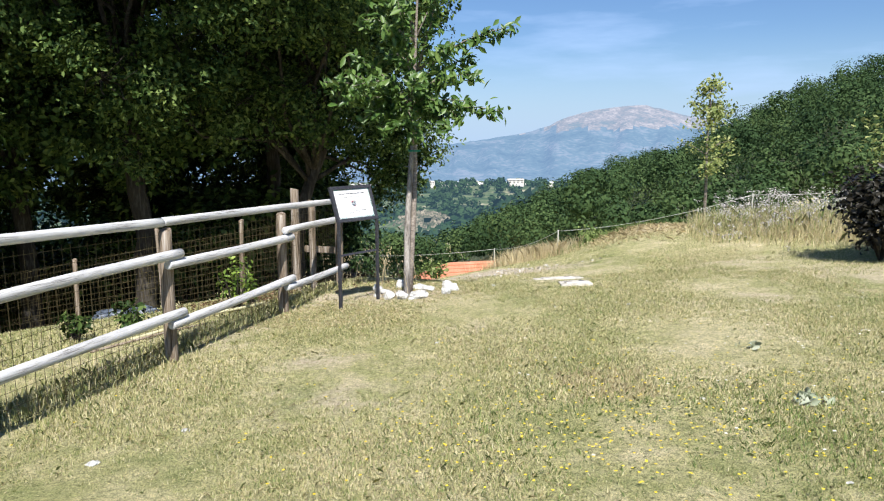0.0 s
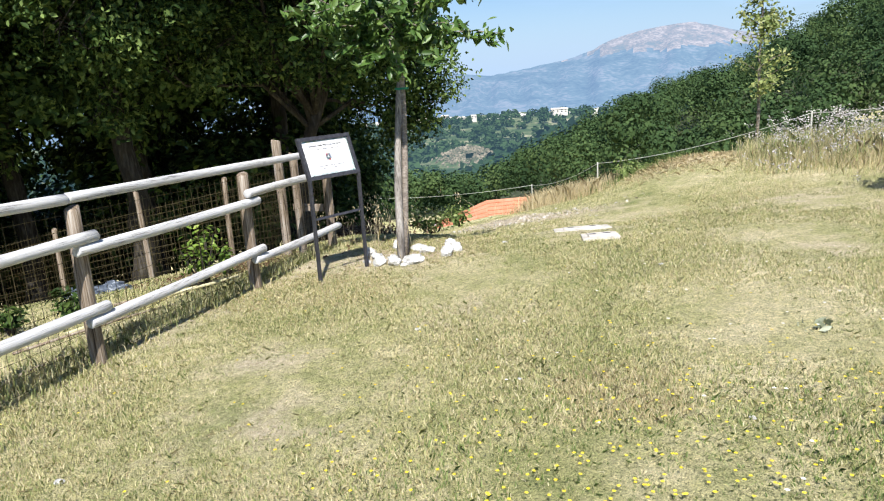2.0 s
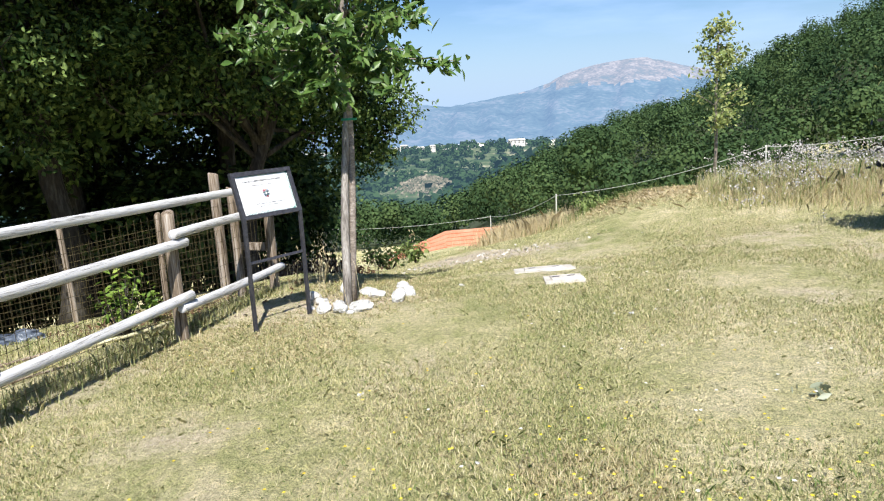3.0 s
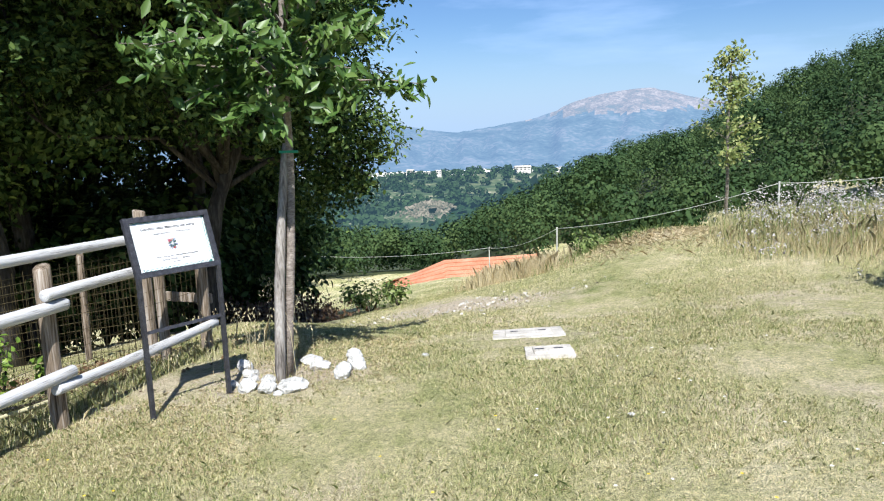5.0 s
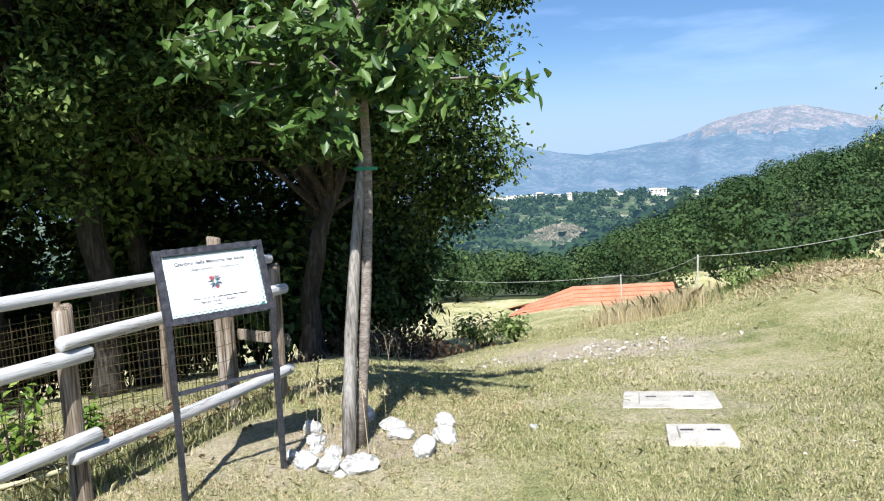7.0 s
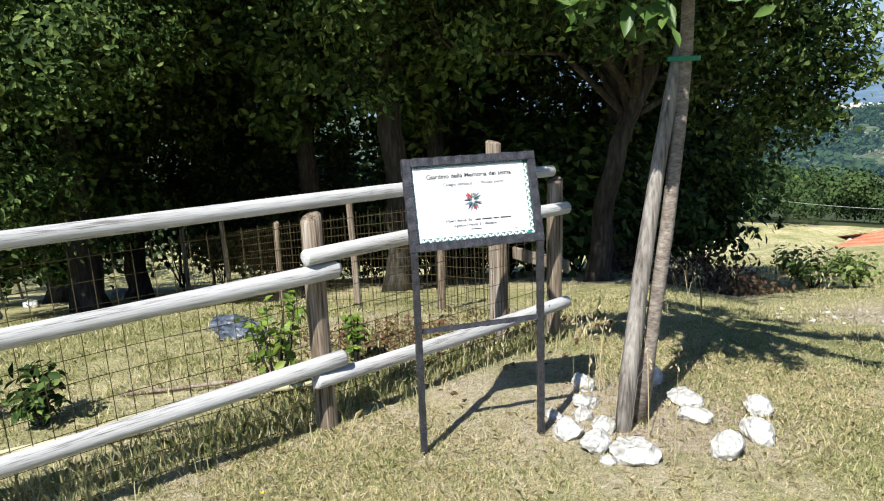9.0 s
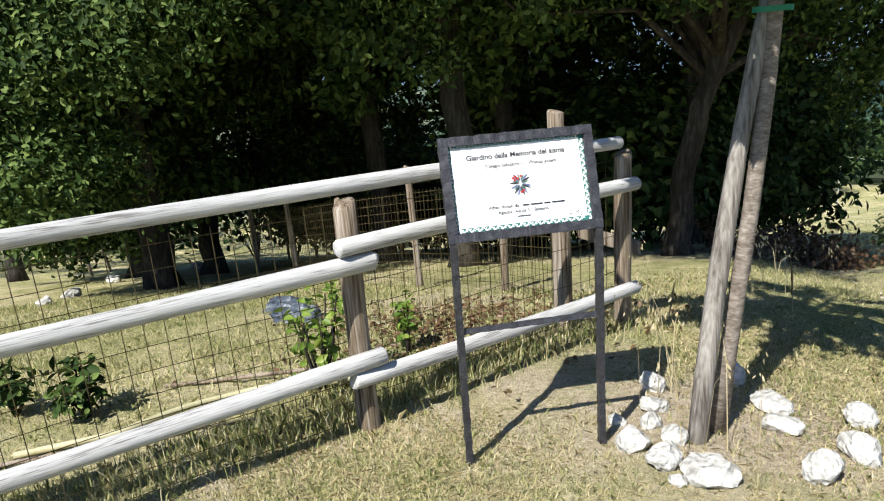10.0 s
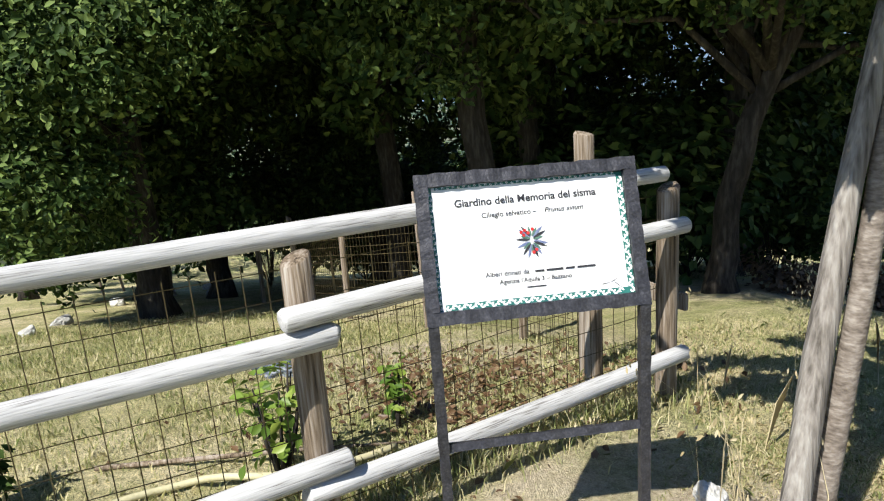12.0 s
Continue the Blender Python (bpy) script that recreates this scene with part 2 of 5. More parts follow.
M_IRON = mat("hammered_iron", [(0.35, (0.028, 0.028, 0.034)), (0.55, (0.055, 0.055, 0.065)), (0.7, (0.10, 0.10, 0.115))], scale=40, fine=160, rough=0.5, bump=0.6, metal=0.35, dist=0.003, spec=0.5)
M_PANEL = mat("glazed_white_panel", [(0.3, (0.80, 0.80, 0.80)), (0.7, (0.86, 0.86, 0.86))], scale=8, fine=90, rough=0.3, bump=0.05, dist=0.001, spec=0.5)
M_INK = mat("black_ink", [(0.3, (0.025, 0.025, 0.03)), (0.7, (0.05, 0.05, 0.06))], bump=0, rough=0.6)
M_TEAL = mat("teal_glaze", [(0.3, (0.012, 0.10, 0.085)), (0.7, (0.05, 0.22, 0.19))], scale=20, bump=0, rough=0.4)
M_BLUEINK = mat("blue_grey_glaze", [(0.3, (0.10, 0.13, 0.26)), (0.7, (0.25, 0.29, 0.42))], scale=30, bump=0, rough=0.4)
M_RED = mat("red_glaze", [(0.3, (0.42, 0.02, 0.02)), (0.7, (0.62, 0.06, 0.06))], scale=30, bump=0, rough=0.4)
M_LEAFPAINT = mat("painted_leaf_green", [(0.3, (0.05, 0.12, 0.09)), (0.7, (0.14, 0.24, 0.18))], scale=30, bump=0, rough=0.4)
M_WIRE = mat("rusty_green_wire", [(0.35, (0.06, 0.05, 0.022)), (0.6, (0.12, 0.095, 0.045))], scale=12, fine=80, rough=0.7, bump=0, metal=0.3)
M_STONE = mat("white_limestone", [(0.34, (0.22, 0.21, 0.19)), (0.46, (0.42, 0.41, 0.38)), (0.62, (0.64, 0.63, 0.60))], scale=9, fine=40, rough=0.95, bump=1.0, dist=0.035, vary=0.06)
M_CONC = mat("pale_concrete", [(0.34, (0.34, 0.31, 0.26)), (0.5, (0.52, 0.48, 0.42)), (0.66, (0.66, 0.62, 0.56))], scale=9, fine=70, rough=0.95, bump=0.6, dist=0.006)
M_TILE = mat("terracotta_roof", [(0.35, (0.40, 0.16, 0.085)), (0.5, (0.52, 0.22, 0.125)), (0.66, (0.60, 0.30, 0.19))], scale=1.2, fine=12, rough=0.9, bump=0.3, dist=0.03)
M_WALL = mat("pale_render_wall", [(0.35, (0.50, 0.46, 0.40)), (0.65, (0.70, 0.67, 0.62))], scale=0.8, fine=20, rough=0.9, bump=0.1)
M_TARP = mat("blue_grey_tarp", [(0.40, (0.03, 0.04, 0.06)), (0.55, (0.10, 0.12, 0.15)), (0.66, (0.42, 0.44, 0.47))], scale=6, fine=30, rough=0.5, bump=0.4)
M_CABLE = mat("pale_rope", [(0.3, (0.36, 0.36, 0.33)), (0.7, (0.55, 0.55, 0.50))], bump=0)
M_TIE = mat("green_plastic_tie", [(0.3, (0.01, 0.16, 0.09)), (0.7, (0.03, 0.26, 0.15))], bump=0, rough=0.4)
M_HOSE = mat("faded_yellow_hose", [(0.3, (0.42, 0.38, 0.22)), (0.7, (0.60, 0.56, 0.36))], scale=10, bump=0.1, rough=0.6)
M_DARKGLASS = mat("dark_window", [(0.3, (0.02, 0.025, 0.03)), (0.7, (0.05, 0.055, 0.06))], bump=0, rough=0.2)


# ---- mesh helpers ----
def mesh_ob(name, verts, faces, material, parent=None, smooth=False):
    me = bpy.data.meshes.new(name)
    me.from_pydata(verts if isinstance(verts, list) else verts.tolist(), [], faces if isinstance(faces, list) else faces.tolist())
    for mm in (material if isinstance(material, (list, tuple)) else [material]):
        me.materials.append(mm)
    if smooth:
        me.polygons.foreach_set("use_smooth", np.ones(len(me.polygons), dtype=bool))
    me.update()
    ob = new(name, me)
    if parent is not None:
        ob.parent = parent
    return ob


def part(name, bm, material, parent, label="", smooth=False):
    me = bpy.data.meshes.new(name)
    bmesh.ops.recalc_face_normals(bm, faces=bm.faces)
    for f in bm.faces:
        f.smooth = smooth
    bm.to_mesh(me)
    bm.free()
    me.materials.append(material)
    ob = new(name, me)
    if parent is not None:
        ob.parent = parent
    if label:
        ob["label"] = label
    return ob


def thing(name, label, category, at=(0, 0, 0), group="", kind=""):
    e = new(name)
    e.empty_display_size = 0.1
    e.location = at
    return tagged(e, label, category, group, kind)


def soft(v, w):
    return w * np.logaddexp(0, np.asarray(v, float) / w)


def field(x, y):
    """Height of the meadow: a gentle brow that falls away beyond the fence and ahead."""
    x, y = np.asarray(x, float), np.asarray(y, float)
    q = -0.75 * (x + 3) + 0.66 * (y - 7)
    fade = (1 - np.clip((x - 2) / 4, 0, 1)) * np.clip((x + 1.2 + 0.5 * np.maximum(0, y - 9.5)) / 1.5, 0, 1)
    z = 0.08 + 0.04 * np.clip(x, -2, 4) - 0.015 * (np.clip(y, -5, 12) - 5) - 0.245 * soft(q, 0.8) - np.minimum(0.35, 0.16 * soft(y - 8, 0.4)) * fade - 0.052 * np.clip(y - 13, 0, 12)
    z = z + 0.22 * np.exp(-(((x - 3.6) / 1.2) ** 2 + ((y - 15.0) / 1.3) ** 2))
    z = z - soft(y - 15.8, 0.7) * (0.03 * np.clip((x + 1.2) / 2.6, 0, 1) + 0.06 * np.clip((x - 3.0) / 3.0, 0, 1))
    z = z - 1.5 * np.exp(-(((x + 1) / 7) ** 4 + ((y - 46) / 5) ** 4))
    return z


def polar(x, y):
    dx, dy = np.asarray(x, float) - 0.5, np.asarray(y, float) - 2.0
    return np.hypot(dx, dy), np.degrees(np.arctan2(dx, dy))


SKYLINE = ([-6, 0, 0.7, 4.4, 6.2, 8.4, 10.6, 14.4, 19, 22.3, 25.5, 28.5, 40, 60, 120, 180], [-10.5, -6.8, -6.3, -4.6, -3.2, -2.1, -1.0, -0.3, 2.0, 3.9, 5.1, 6.2, 9, 9.5, 6, 3])


def land(x, y):
    """Height of the whole land: meadow, woods, valley, the wooded hill ahead to the east."""
    r, az = polar(x, y)
    valley = np.interp(r, [0, 40, 60, 100, 250, 500, 700, 900, 1500, 2800, 6000], [-5, -6.5, -10, -19, -42, -58, -66, -60, -110, -168, -175])
    valley = valley + 9 * np.sin(np.asarray(x) * 0.011 + 1.3) * np.sin(np.asarray(y) * 0.007 + 0.4) * np.clip((r - 200) / 300, 0, 1) * np.clip((2600 - r) / 1000, 0, 1)
    valley = valley + 13 * np.exp(-(((np.asarray(x) + 38) / 26) ** 2 + ((np.asarray(y) - 445) / 34) ** 2))
    ele = np.interp(az, SKYLINE[0], SKYLINE[1])
    crest = 1.75 + 120 * np.tan(np.radians(ele)) - 6.2
    near = field(0.5 + 34 * np.sin(np.radians(az)), 2 + 34 * np.cos(np.radians(az)))
    hill = np.where(r < 120, near + (crest - near) * np.clip((r - 34) / 86, 0, 1) ** 1.15, crest - (r - 120) * 0.10)
    behind = 0.5 + np.clip(r - 20, 0, 150) * 0.03
    wb = np.clip((np.abs(az) - 115) / 30, 0, 1)
    far = np.where(az > -6, np.maximum(valley, hill), valley)
    far = far * (1 - wb) + behind * wb
    w = np.clip((r - 32) / 26, 0, 1)
    w = w * w * (3 - 2 * w)
    return field(x, y) * (1 - w) + far * w


def Z(x, y):
    return float(land(x, y))


def tube(points, radii, sides=10, seed=0, rough=0.0, cap=True):
    """Verts and faces of a bent round bar through the points, with slightly uneven rings."""
    rng = np.random.default_rng(seed)
    pts = [Vector(p) for p in points]
    verts, faces = [], []
    side = None
    for i, p in enumerate(pts):
        d = (pts[min(i + 1, len(pts) - 1)] - pts[max(i - 1, 0)]).normalized()
        if side is None:
            side = d.orthogonal().normalized()
        side = (side - d * side.dot(d)).normalized()
        up = d.cross(side)
        for k in range(sides):
            a = 2 * math.pi * k / sides
            rr = radii[i] * (1 + rough * rng.uniform(-1, 1))
            verts.append(tuple(p + (side * math.cos(a) + up * math.sin(a)) * rr))
        if i:
            o = (i - 1) * sides
            for k in range(sides):
                faces.append((o + k, o + (k + 1) % sides, o + sides + (k + 1) % sides, o + sides + k))
    if cap:
        faces.append(tuple(reversed(range(sides))))
        faces.append(tuple(range(len(verts) - sides, len(verts))))
    return verts, faces


def join(shapes):
    verts, faces = [], []
    for v, f in shapes:
        o = len(verts)
        verts += v
        faces += [tuple(i + o for i in q) for q in f]
    return verts, faces


def log(name, a, b, r, parent, material, seed, label="", taper=0.0, slant=0.0):
    """A peeled round timber from a to b with rounded ends, built along its own z for the grain."""
    a, b = Vector(a), Vector(b)
    length = (b - a).length
    rng = np.random.default_rng(seed)
    n = max(6, int(length / 0.16))
    bow, ph = rng.uniform(-0.008, 0.008, 2), rng.uniform(0, 6)
    pts, rad = [(0, 0, 0)], [r * 0.86]
    for i in range(n + 1):
        s = i / n
        zz = 0.008 + s * (length - 0.016)
        pts.append((bow[0] * math.sin(s * 3.1), bow[1] * math.sin(s * 3.1 + ph * 0.1), zz))
        rad.append(r * (1 - taper * s) * (1 + 0.025 * math.sin(s * 9 + ph)))
    pts.append((0, 0, length))
    rad.append(rad[-1] * 0.86)
    v, f = tube(pts, rad, 14, seed, 0.025)
    if slant:
        v = [(x, y, z + (slant * x / r if z > length - 0.2 else 0)) for x, y, z in v]
    ob = mesh_ob(name, v, f, material, parent, True)
    q = (b - a).to_track_quat("Z", "Y")
    ob.matrix_basis = Matrix.Translation(a) @ q.to_matrix().to_4x4()
    if label:
        ob["label"] = label
    return ob


def leaves(centres, normals, size, rng, width=0.5, fold=0.25, spread=0.8, droop=0.0):
    """Folded pointed leaves, two faces each, at the centres, turned loosely along the normals."""
    n = len(centres)
    nrm = normals + rng.normal(0, spread, (n, 3))
    nrm /= np.linalg.norm(nrm, axis=1)[:, None] + 1e-9
    t = rng.normal(0, 1, (n, 3))
    t[:, 2] -= droop
    t -= nrm * np.sum(t * nrm, axis=1)[:, None]
    t /= np.linalg.norm(t, axis=1)[:, None] + 1e-9
    s = np.cross(nrm, t)
    ln_ = size * rng.uniform(0.65, 1.25, n)[:, None]
    w = ln_ * width * 0.5
    f = w * fold
    base, tip = centres - t * ln_ * 0.5, centres + t * ln_ * 0.5 - nrm * f
    mid1, mid2 = centres - t * ln_ * 0.08, centres + t * ln_ * 0.2
    v = np.stack([base, mid1 - s * w + nrm * f, mid2 - s * w * 0.8 + nrm * f * 0.6, tip, mid2 + s * w * 0.8 + nrm * f * 0.6, mid1 + s * w + nrm * f], axis=1).reshape(-1, 3)
    o = np.arange(n)[:, None] * 6
    fa = np.concatenate([o + np.array([[0, 1, 2, 3]]), o + np.array([[0, 3, 4, 5]])], axis=0)
    return v, fa


def cards(centres, normals, size, rng, spread=0.7):
    """Small uneven four-cornered leaf clumps for far woods."""
    n = len(centres)
    nrm = normals + rng.normal(0, spread, (n, 3))
    nrm /= np.linalg.norm(nrm, axis=1)[:, None] + 1e-9
    t = rng.normal(0, 1, (n, 3))
    t -= nrm * np.sum(t * nrm, axis=1)[:, None]
    t /= np.linalg.norm(t, axis=1)[:, None] + 1e-9
    s = np.cross(nrm, t)
    sz = (size * rng.uniform(0.6, 1.3, n))[:, None]
    c = [centres + (t * a + s * b) * sz * rng.uniform(0.6, 1.1, (n, 1)) for a, b in ((-.5, -.3), (.1, -.5), (.5, .2), (-.2, .5))]
    v = np.stack(c, axis=1).reshape(-1, 3)
    fa = np.arange(n)[:, None] * 4 + np.array([[0, 1, 2, 3]])
    return v, fa


def shell(rng, centre, radii, n, inner=0.72):
    """Points in the outer shell of an ellipsoid lobe, with outward normals."""
    d = rng.normal(0, 1, (n, 3))
    d /= np.linalg.norm(d, axis=1)[:, None]
    rr = rng.uniform(inner, 1.06, (n, 1))
    return np.array(centre) + d * rr * np.array(radii), d


def quick_mesh(name, v, f, material, parent=None):
    me = bpy.data.meshes.new(name)
    k = f.shape[1]
    me.vertices.add(len(v))
    me.vertices.foreach_set("co", np.ascontiguousarray(v, dtype=np.float32).ravel())
    me.loops.add(f.size)
    me.loops.foreach_set("vertex_index", np.ascontiguousarray(f, dtype=np.int32).ravel())
    me.polygons.add(len(f))
    me.polygons.foreach_set("loop_start", np.arange(len(f), dtype=np.int32) * k)
    me.update(calc_edges=True)
    me.materials.append(material)
    ob = new(name, me)
    if parent is not None:
        ob.parent = parent
    return ob


# ---- land ----
def build_ground():
    rings = [0.0]
    step = 0.10
    while rings[-1] < 4600:
        rings.append(rings[-1] + step)
        step = max(0.10, rings[-1] * 0.03)
    rings = np.array(rings[1:])
    na = 300
    ang = np.linspace(0, 2 * math.pi, na, endpoint=False)
    x = 0.4 + rings[:, None] * np.sin(ang)[None]
    y = 5.0 + rings[:, None] * np.cos(ang)[None]
    z = land(x, y)
    rng = np.random.default_rng(3)
    z = z + np.where(rings[:, None] < 60, rng.normal(0, 0.006, z.shape), 0)
    z = z + 0.02 * np.sin(x * 2.1 + 0.6 * y) * np.sin(y * 1.7 - 0.4 * x) * (rings[:, None] < 60)
    v = np.stack([x, y, z], axis=2).reshape(-1, 3)
    v = np.vstack([v, [[0.4, 5.0, Z(0.4, 5.0)]]])
    nr = len(rings)
    i, k = np.meshgrid(np.arange(nr - 1), np.arange(na), indexing="ij")
    f = np.stack([i * na + k, (i + 1) * na + k, (i + 1) * na + (k + 1) % na, i * na + (k + 1) % na], axis=2).reshape(-1, 4)
    faces = [tuple(q[::-1]) for q in f.tolist()] + [(len(v) - 1, (kk + 1) % na, kk) for kk in range(na)]
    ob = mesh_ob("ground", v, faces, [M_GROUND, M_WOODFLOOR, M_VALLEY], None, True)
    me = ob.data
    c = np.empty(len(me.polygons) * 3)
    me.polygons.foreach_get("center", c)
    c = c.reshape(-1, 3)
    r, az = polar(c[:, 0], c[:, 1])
    # beyond 190 m the valley material with its painted haze glow
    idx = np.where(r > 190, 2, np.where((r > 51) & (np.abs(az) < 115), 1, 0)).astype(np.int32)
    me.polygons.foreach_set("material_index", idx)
    X, Y = v[:, 0], v[:, 1]

    def spot(cx, cy, rx, ry, turn=0.0):
        c0, s0 = math.cos(turn), math.sin(turn)
        dx, dy = X - cx, Y - cy
        return np.exp(-(((dx * c0 + dy * s0) / rx) ** 2 + ((-dx * s0 + dy * c0) / ry) ** 2))

    wear = 0.42 * spot(-0.9, 7.5, 0.75, 0.9) + 0.95 * spot(-0.3, 7.75, 0.5, 0.4) + 0.9 * spot(0.75, 11.6, 1.3, 0.55, -0.1) + 0.8 * spot(3.9, 15.2, 1.2, 1.2)
    wear += 0.35 * spot(5.0, 8.2, 2.2, 0.8) + 0.3 * spot(3.8, 9.8, 1.5, 0.6) + 0.35 * spot(-1.9, 5.6, 0.35, 1.6, -0.2) + 0.55 * spot(-3.2, 8.6, 0.9, 0.9) + 0.5 * spot(-2.6, 13.6, 2.2, 1.4)
    wear += 0.4 * spot(-0.9, 4.8, 0.4, 0.3) + 0.25 * spot(1.6, 8.9, 1.2, 1.0) + 0.32 * spot(-0.6, 3.9, 0.5, 0.35) + 0.3 * spot(0.3, 5.6, 0.6, 0.3) + 0.3 * spot(3.1, 6.6, 0.8, 0.35) + 0.3 * spot(1.1, 10.2, 1.0, 0.4)
    at = me.attributes.new("wear", "FLOAT", "POINT")
    at.data.foreach_set("value", np.clip(wear, 0, 1).astype(np.float32))
    tagged(ob, "sloping mown meadow of sun-dried green and straw grass", "ground", kind="structure")


build_ground()


def build_mountain():
    """A long bare-topped ridge across the valley, closing the distance."""
    az = np.linspace(-130, 75, 420)
    ele = np.interp(az, [-130, -60, -30, -18, -12, -9.7, -7.5, -5, -3.0, 0, 3.3, 5.0, 6.3, 8.3, 10.0, 12.0, 13.6, 15.5, 20, 26, 40, 75],
                    [1.2, 1.5, 1.7, 1.5, 1.4, 1.2, 0.42, -0.05, -0.3, 0.1, 0.62, 1.15, 1.8, 2.28, 2.52, 2.68, 2.3, 1.75, 0.9, 0.6, 0.8, 0.8])
    rows = 40
    v = []
    for j in range(rows + 1):
        s = j / rows
        d = 2900 + 1300 * s
        for a, e in zip(az, ele):
            top = 1.7 + 4200 * math.tan(radians(e))
            n = noise.fractal(Vector((a * 0.35, s * 2.2, 0.3)), 0.9, 2.0, 6)
            spur = math.sin(a * 2.4 + n * 1.5) * 0.5 + 0.5
            zz = -172 + (top + 172) * (s ** 1.25)
            zz += (n * 26 + (spur - 0.5) * 30) * math.sin(math.pi * min(1, s * 1.02)) + noise.fractal(Vector((a * 1.9, s * 6, 4.0)), 1.0, 2.0, 4) * 5 * s
            v.append((0.5 + d * math.sin(radians(a)), 2 + d * math.cos(radians(a)), zz))
    n = len(az)
    f = [(j * n + i, j * n + i + 1, (j + 1) * n + i + 1, (j + 1) * n + i) for j in range(rows) for i in range(n - 1)]
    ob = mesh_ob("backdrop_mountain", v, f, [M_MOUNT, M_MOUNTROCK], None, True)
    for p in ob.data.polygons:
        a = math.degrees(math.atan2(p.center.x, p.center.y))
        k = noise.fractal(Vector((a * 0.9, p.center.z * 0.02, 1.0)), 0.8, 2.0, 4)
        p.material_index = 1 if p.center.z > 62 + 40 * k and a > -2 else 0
    tagged(ob, "hazy blue mountain ridge with bare pale rocky summit", "mountain", kind="structure")


build_mountain()


# ---- woods ----
def wood_mesh(spots, rng, per, size, name, label, material):
    """Many separate crowns of leaf clumps on short stems, joined: nobody could count them."""
    vs, fs, o = [], [], 0
    for x, y, hgt, rad in spots:
        z = Z(x, y)
        lobes = rng.integers(6, 10)
        for _ in range(lobes):
            a, u = rng.uniform(0, 6.28), rng.uniform(0.15, 1.0)
            off = rad * 0.58 * (1.1 - 0.55 * u)
            c = (x + off * math.cos(a), y + off * math.sin(a), z + hgt * (0.22 + 0.62 * u))
            rr = rad * rng.uniform(0.36, 0.58)
            p, d = shell(rng, c, (rr, rr, rr * 0.85), per // lobes, 0.75)
            v, f = cards(p, d + np.array([0, 0, 0.25]), np.full(len(p), size), rng, 0.32)
            vs.append(v)
            fs.append(f + o)
            o += len(v)
    ob = quick_mesh(name, np.vstack(vs), np.vstack(fs), material)
    return tagged(ob, label, "woodland", kind="stuff")


def scatter(rng, n, a0, a1, r0, r1, gap):
    out = []
    for _ in range(n * 6):
        a, r = radians(rng.uniform(a0, a1)), math.sqrt(rng.uniform(r0 * r0, r1 * r1))
        x, y = 0.5 + r * math.sin(a), 2 + r * math.cos(a)
        if all((x - p[0]) ** 2 + (y - p[1]) ** 2 > gap * gap for p in out):
            out.append((x, y))
        if len(out) >= n:
            break
    return out


rng = np.random.default_rng(11)


def under_skyline(spots, line=SKYLINE):
    """Trees of the hill keep below its skyline."""
    out = []
    for x, y, h, r in spots:
        d, az = polar(x, y)
        room = 1.75 + float(d) * math.tan(radians(float(np.interp(az, line[0], line[1])))) - Z(x, y)
        if room > 1.6:
            out.append((x, y, min(h, room * 0.95), min(r, 0.75 * room)))
    return out


hill = [(x, y, rng.uniform(4.2, 7.8), rng.uniform(2.3, 3.7)) for x, y in scatter(rng, 330, 2.0, 48, 46, 150, 4.9)]
hill += [(x, y, rng.uniform(3.5, 5.5), rng.uniform(1.8, 2.8)) for x, y in scatter(rng, 40, 9, 50, 36, 46, 3.0)]
wood_mesh(under_skyline(hill), rng, 1700, 0.22, "hillside_woodland", "dense green oak woodland covering the sunlit hillside", M_FARWOOD)
belt = [(x, y, rng.uniform(3.8, 5.4), rng.uniform(2.0, 2.8)) for x, y in [q for q in scatter(rng, 190, -50, 7, 47, 84, 2.8) if not (abs(q[0] + 1) < 9 and q[1] < 54)]]
wood_mesh(under_skyline(belt, ([-50, -16, -9.7, -5.6, -2.3, 0.5, 7], [-5.2, -7.0, -7.3, -7.9, -6.8, -5.6, -4.0])), rng, 900, 0.25, "belt_woodland", "dark green belt of oaks along the meadow's lower edge", M_FARWOOD)
west = [(x, y, rng.uniform(4.5, 7.5), rng.uniform(2.2, 3.2)) for x, y in scatter(rng, 95, -125, -48, 25, 52, 3.0)]
wood_mesh(west, rng, 900, 0.24, "west_woodland", "green oak wood edging the lower paddock", M_FARWOOD)
valley_trees = [(x, y, rng.uniform(5, 11), rng.uniform(5, 11)) for x, y in scatter(rng, 650, -40, 14, 180, 1000, 12.0) if not (abs(x + 36) < 26 and 330 < y < 450)]
# the woods glow faintly blue too, standing for haze
M_VALLEYWOOD = haze_glow_mat("hazed_valley_woods", [(0.38, (0.016, 0.034, 0.014)), (0.62, (0.045, 0.075, 0.028))], 0.02, (0.16, 0.30, 0.42), 0.13)
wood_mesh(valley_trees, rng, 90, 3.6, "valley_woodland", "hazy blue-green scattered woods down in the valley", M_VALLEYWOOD)


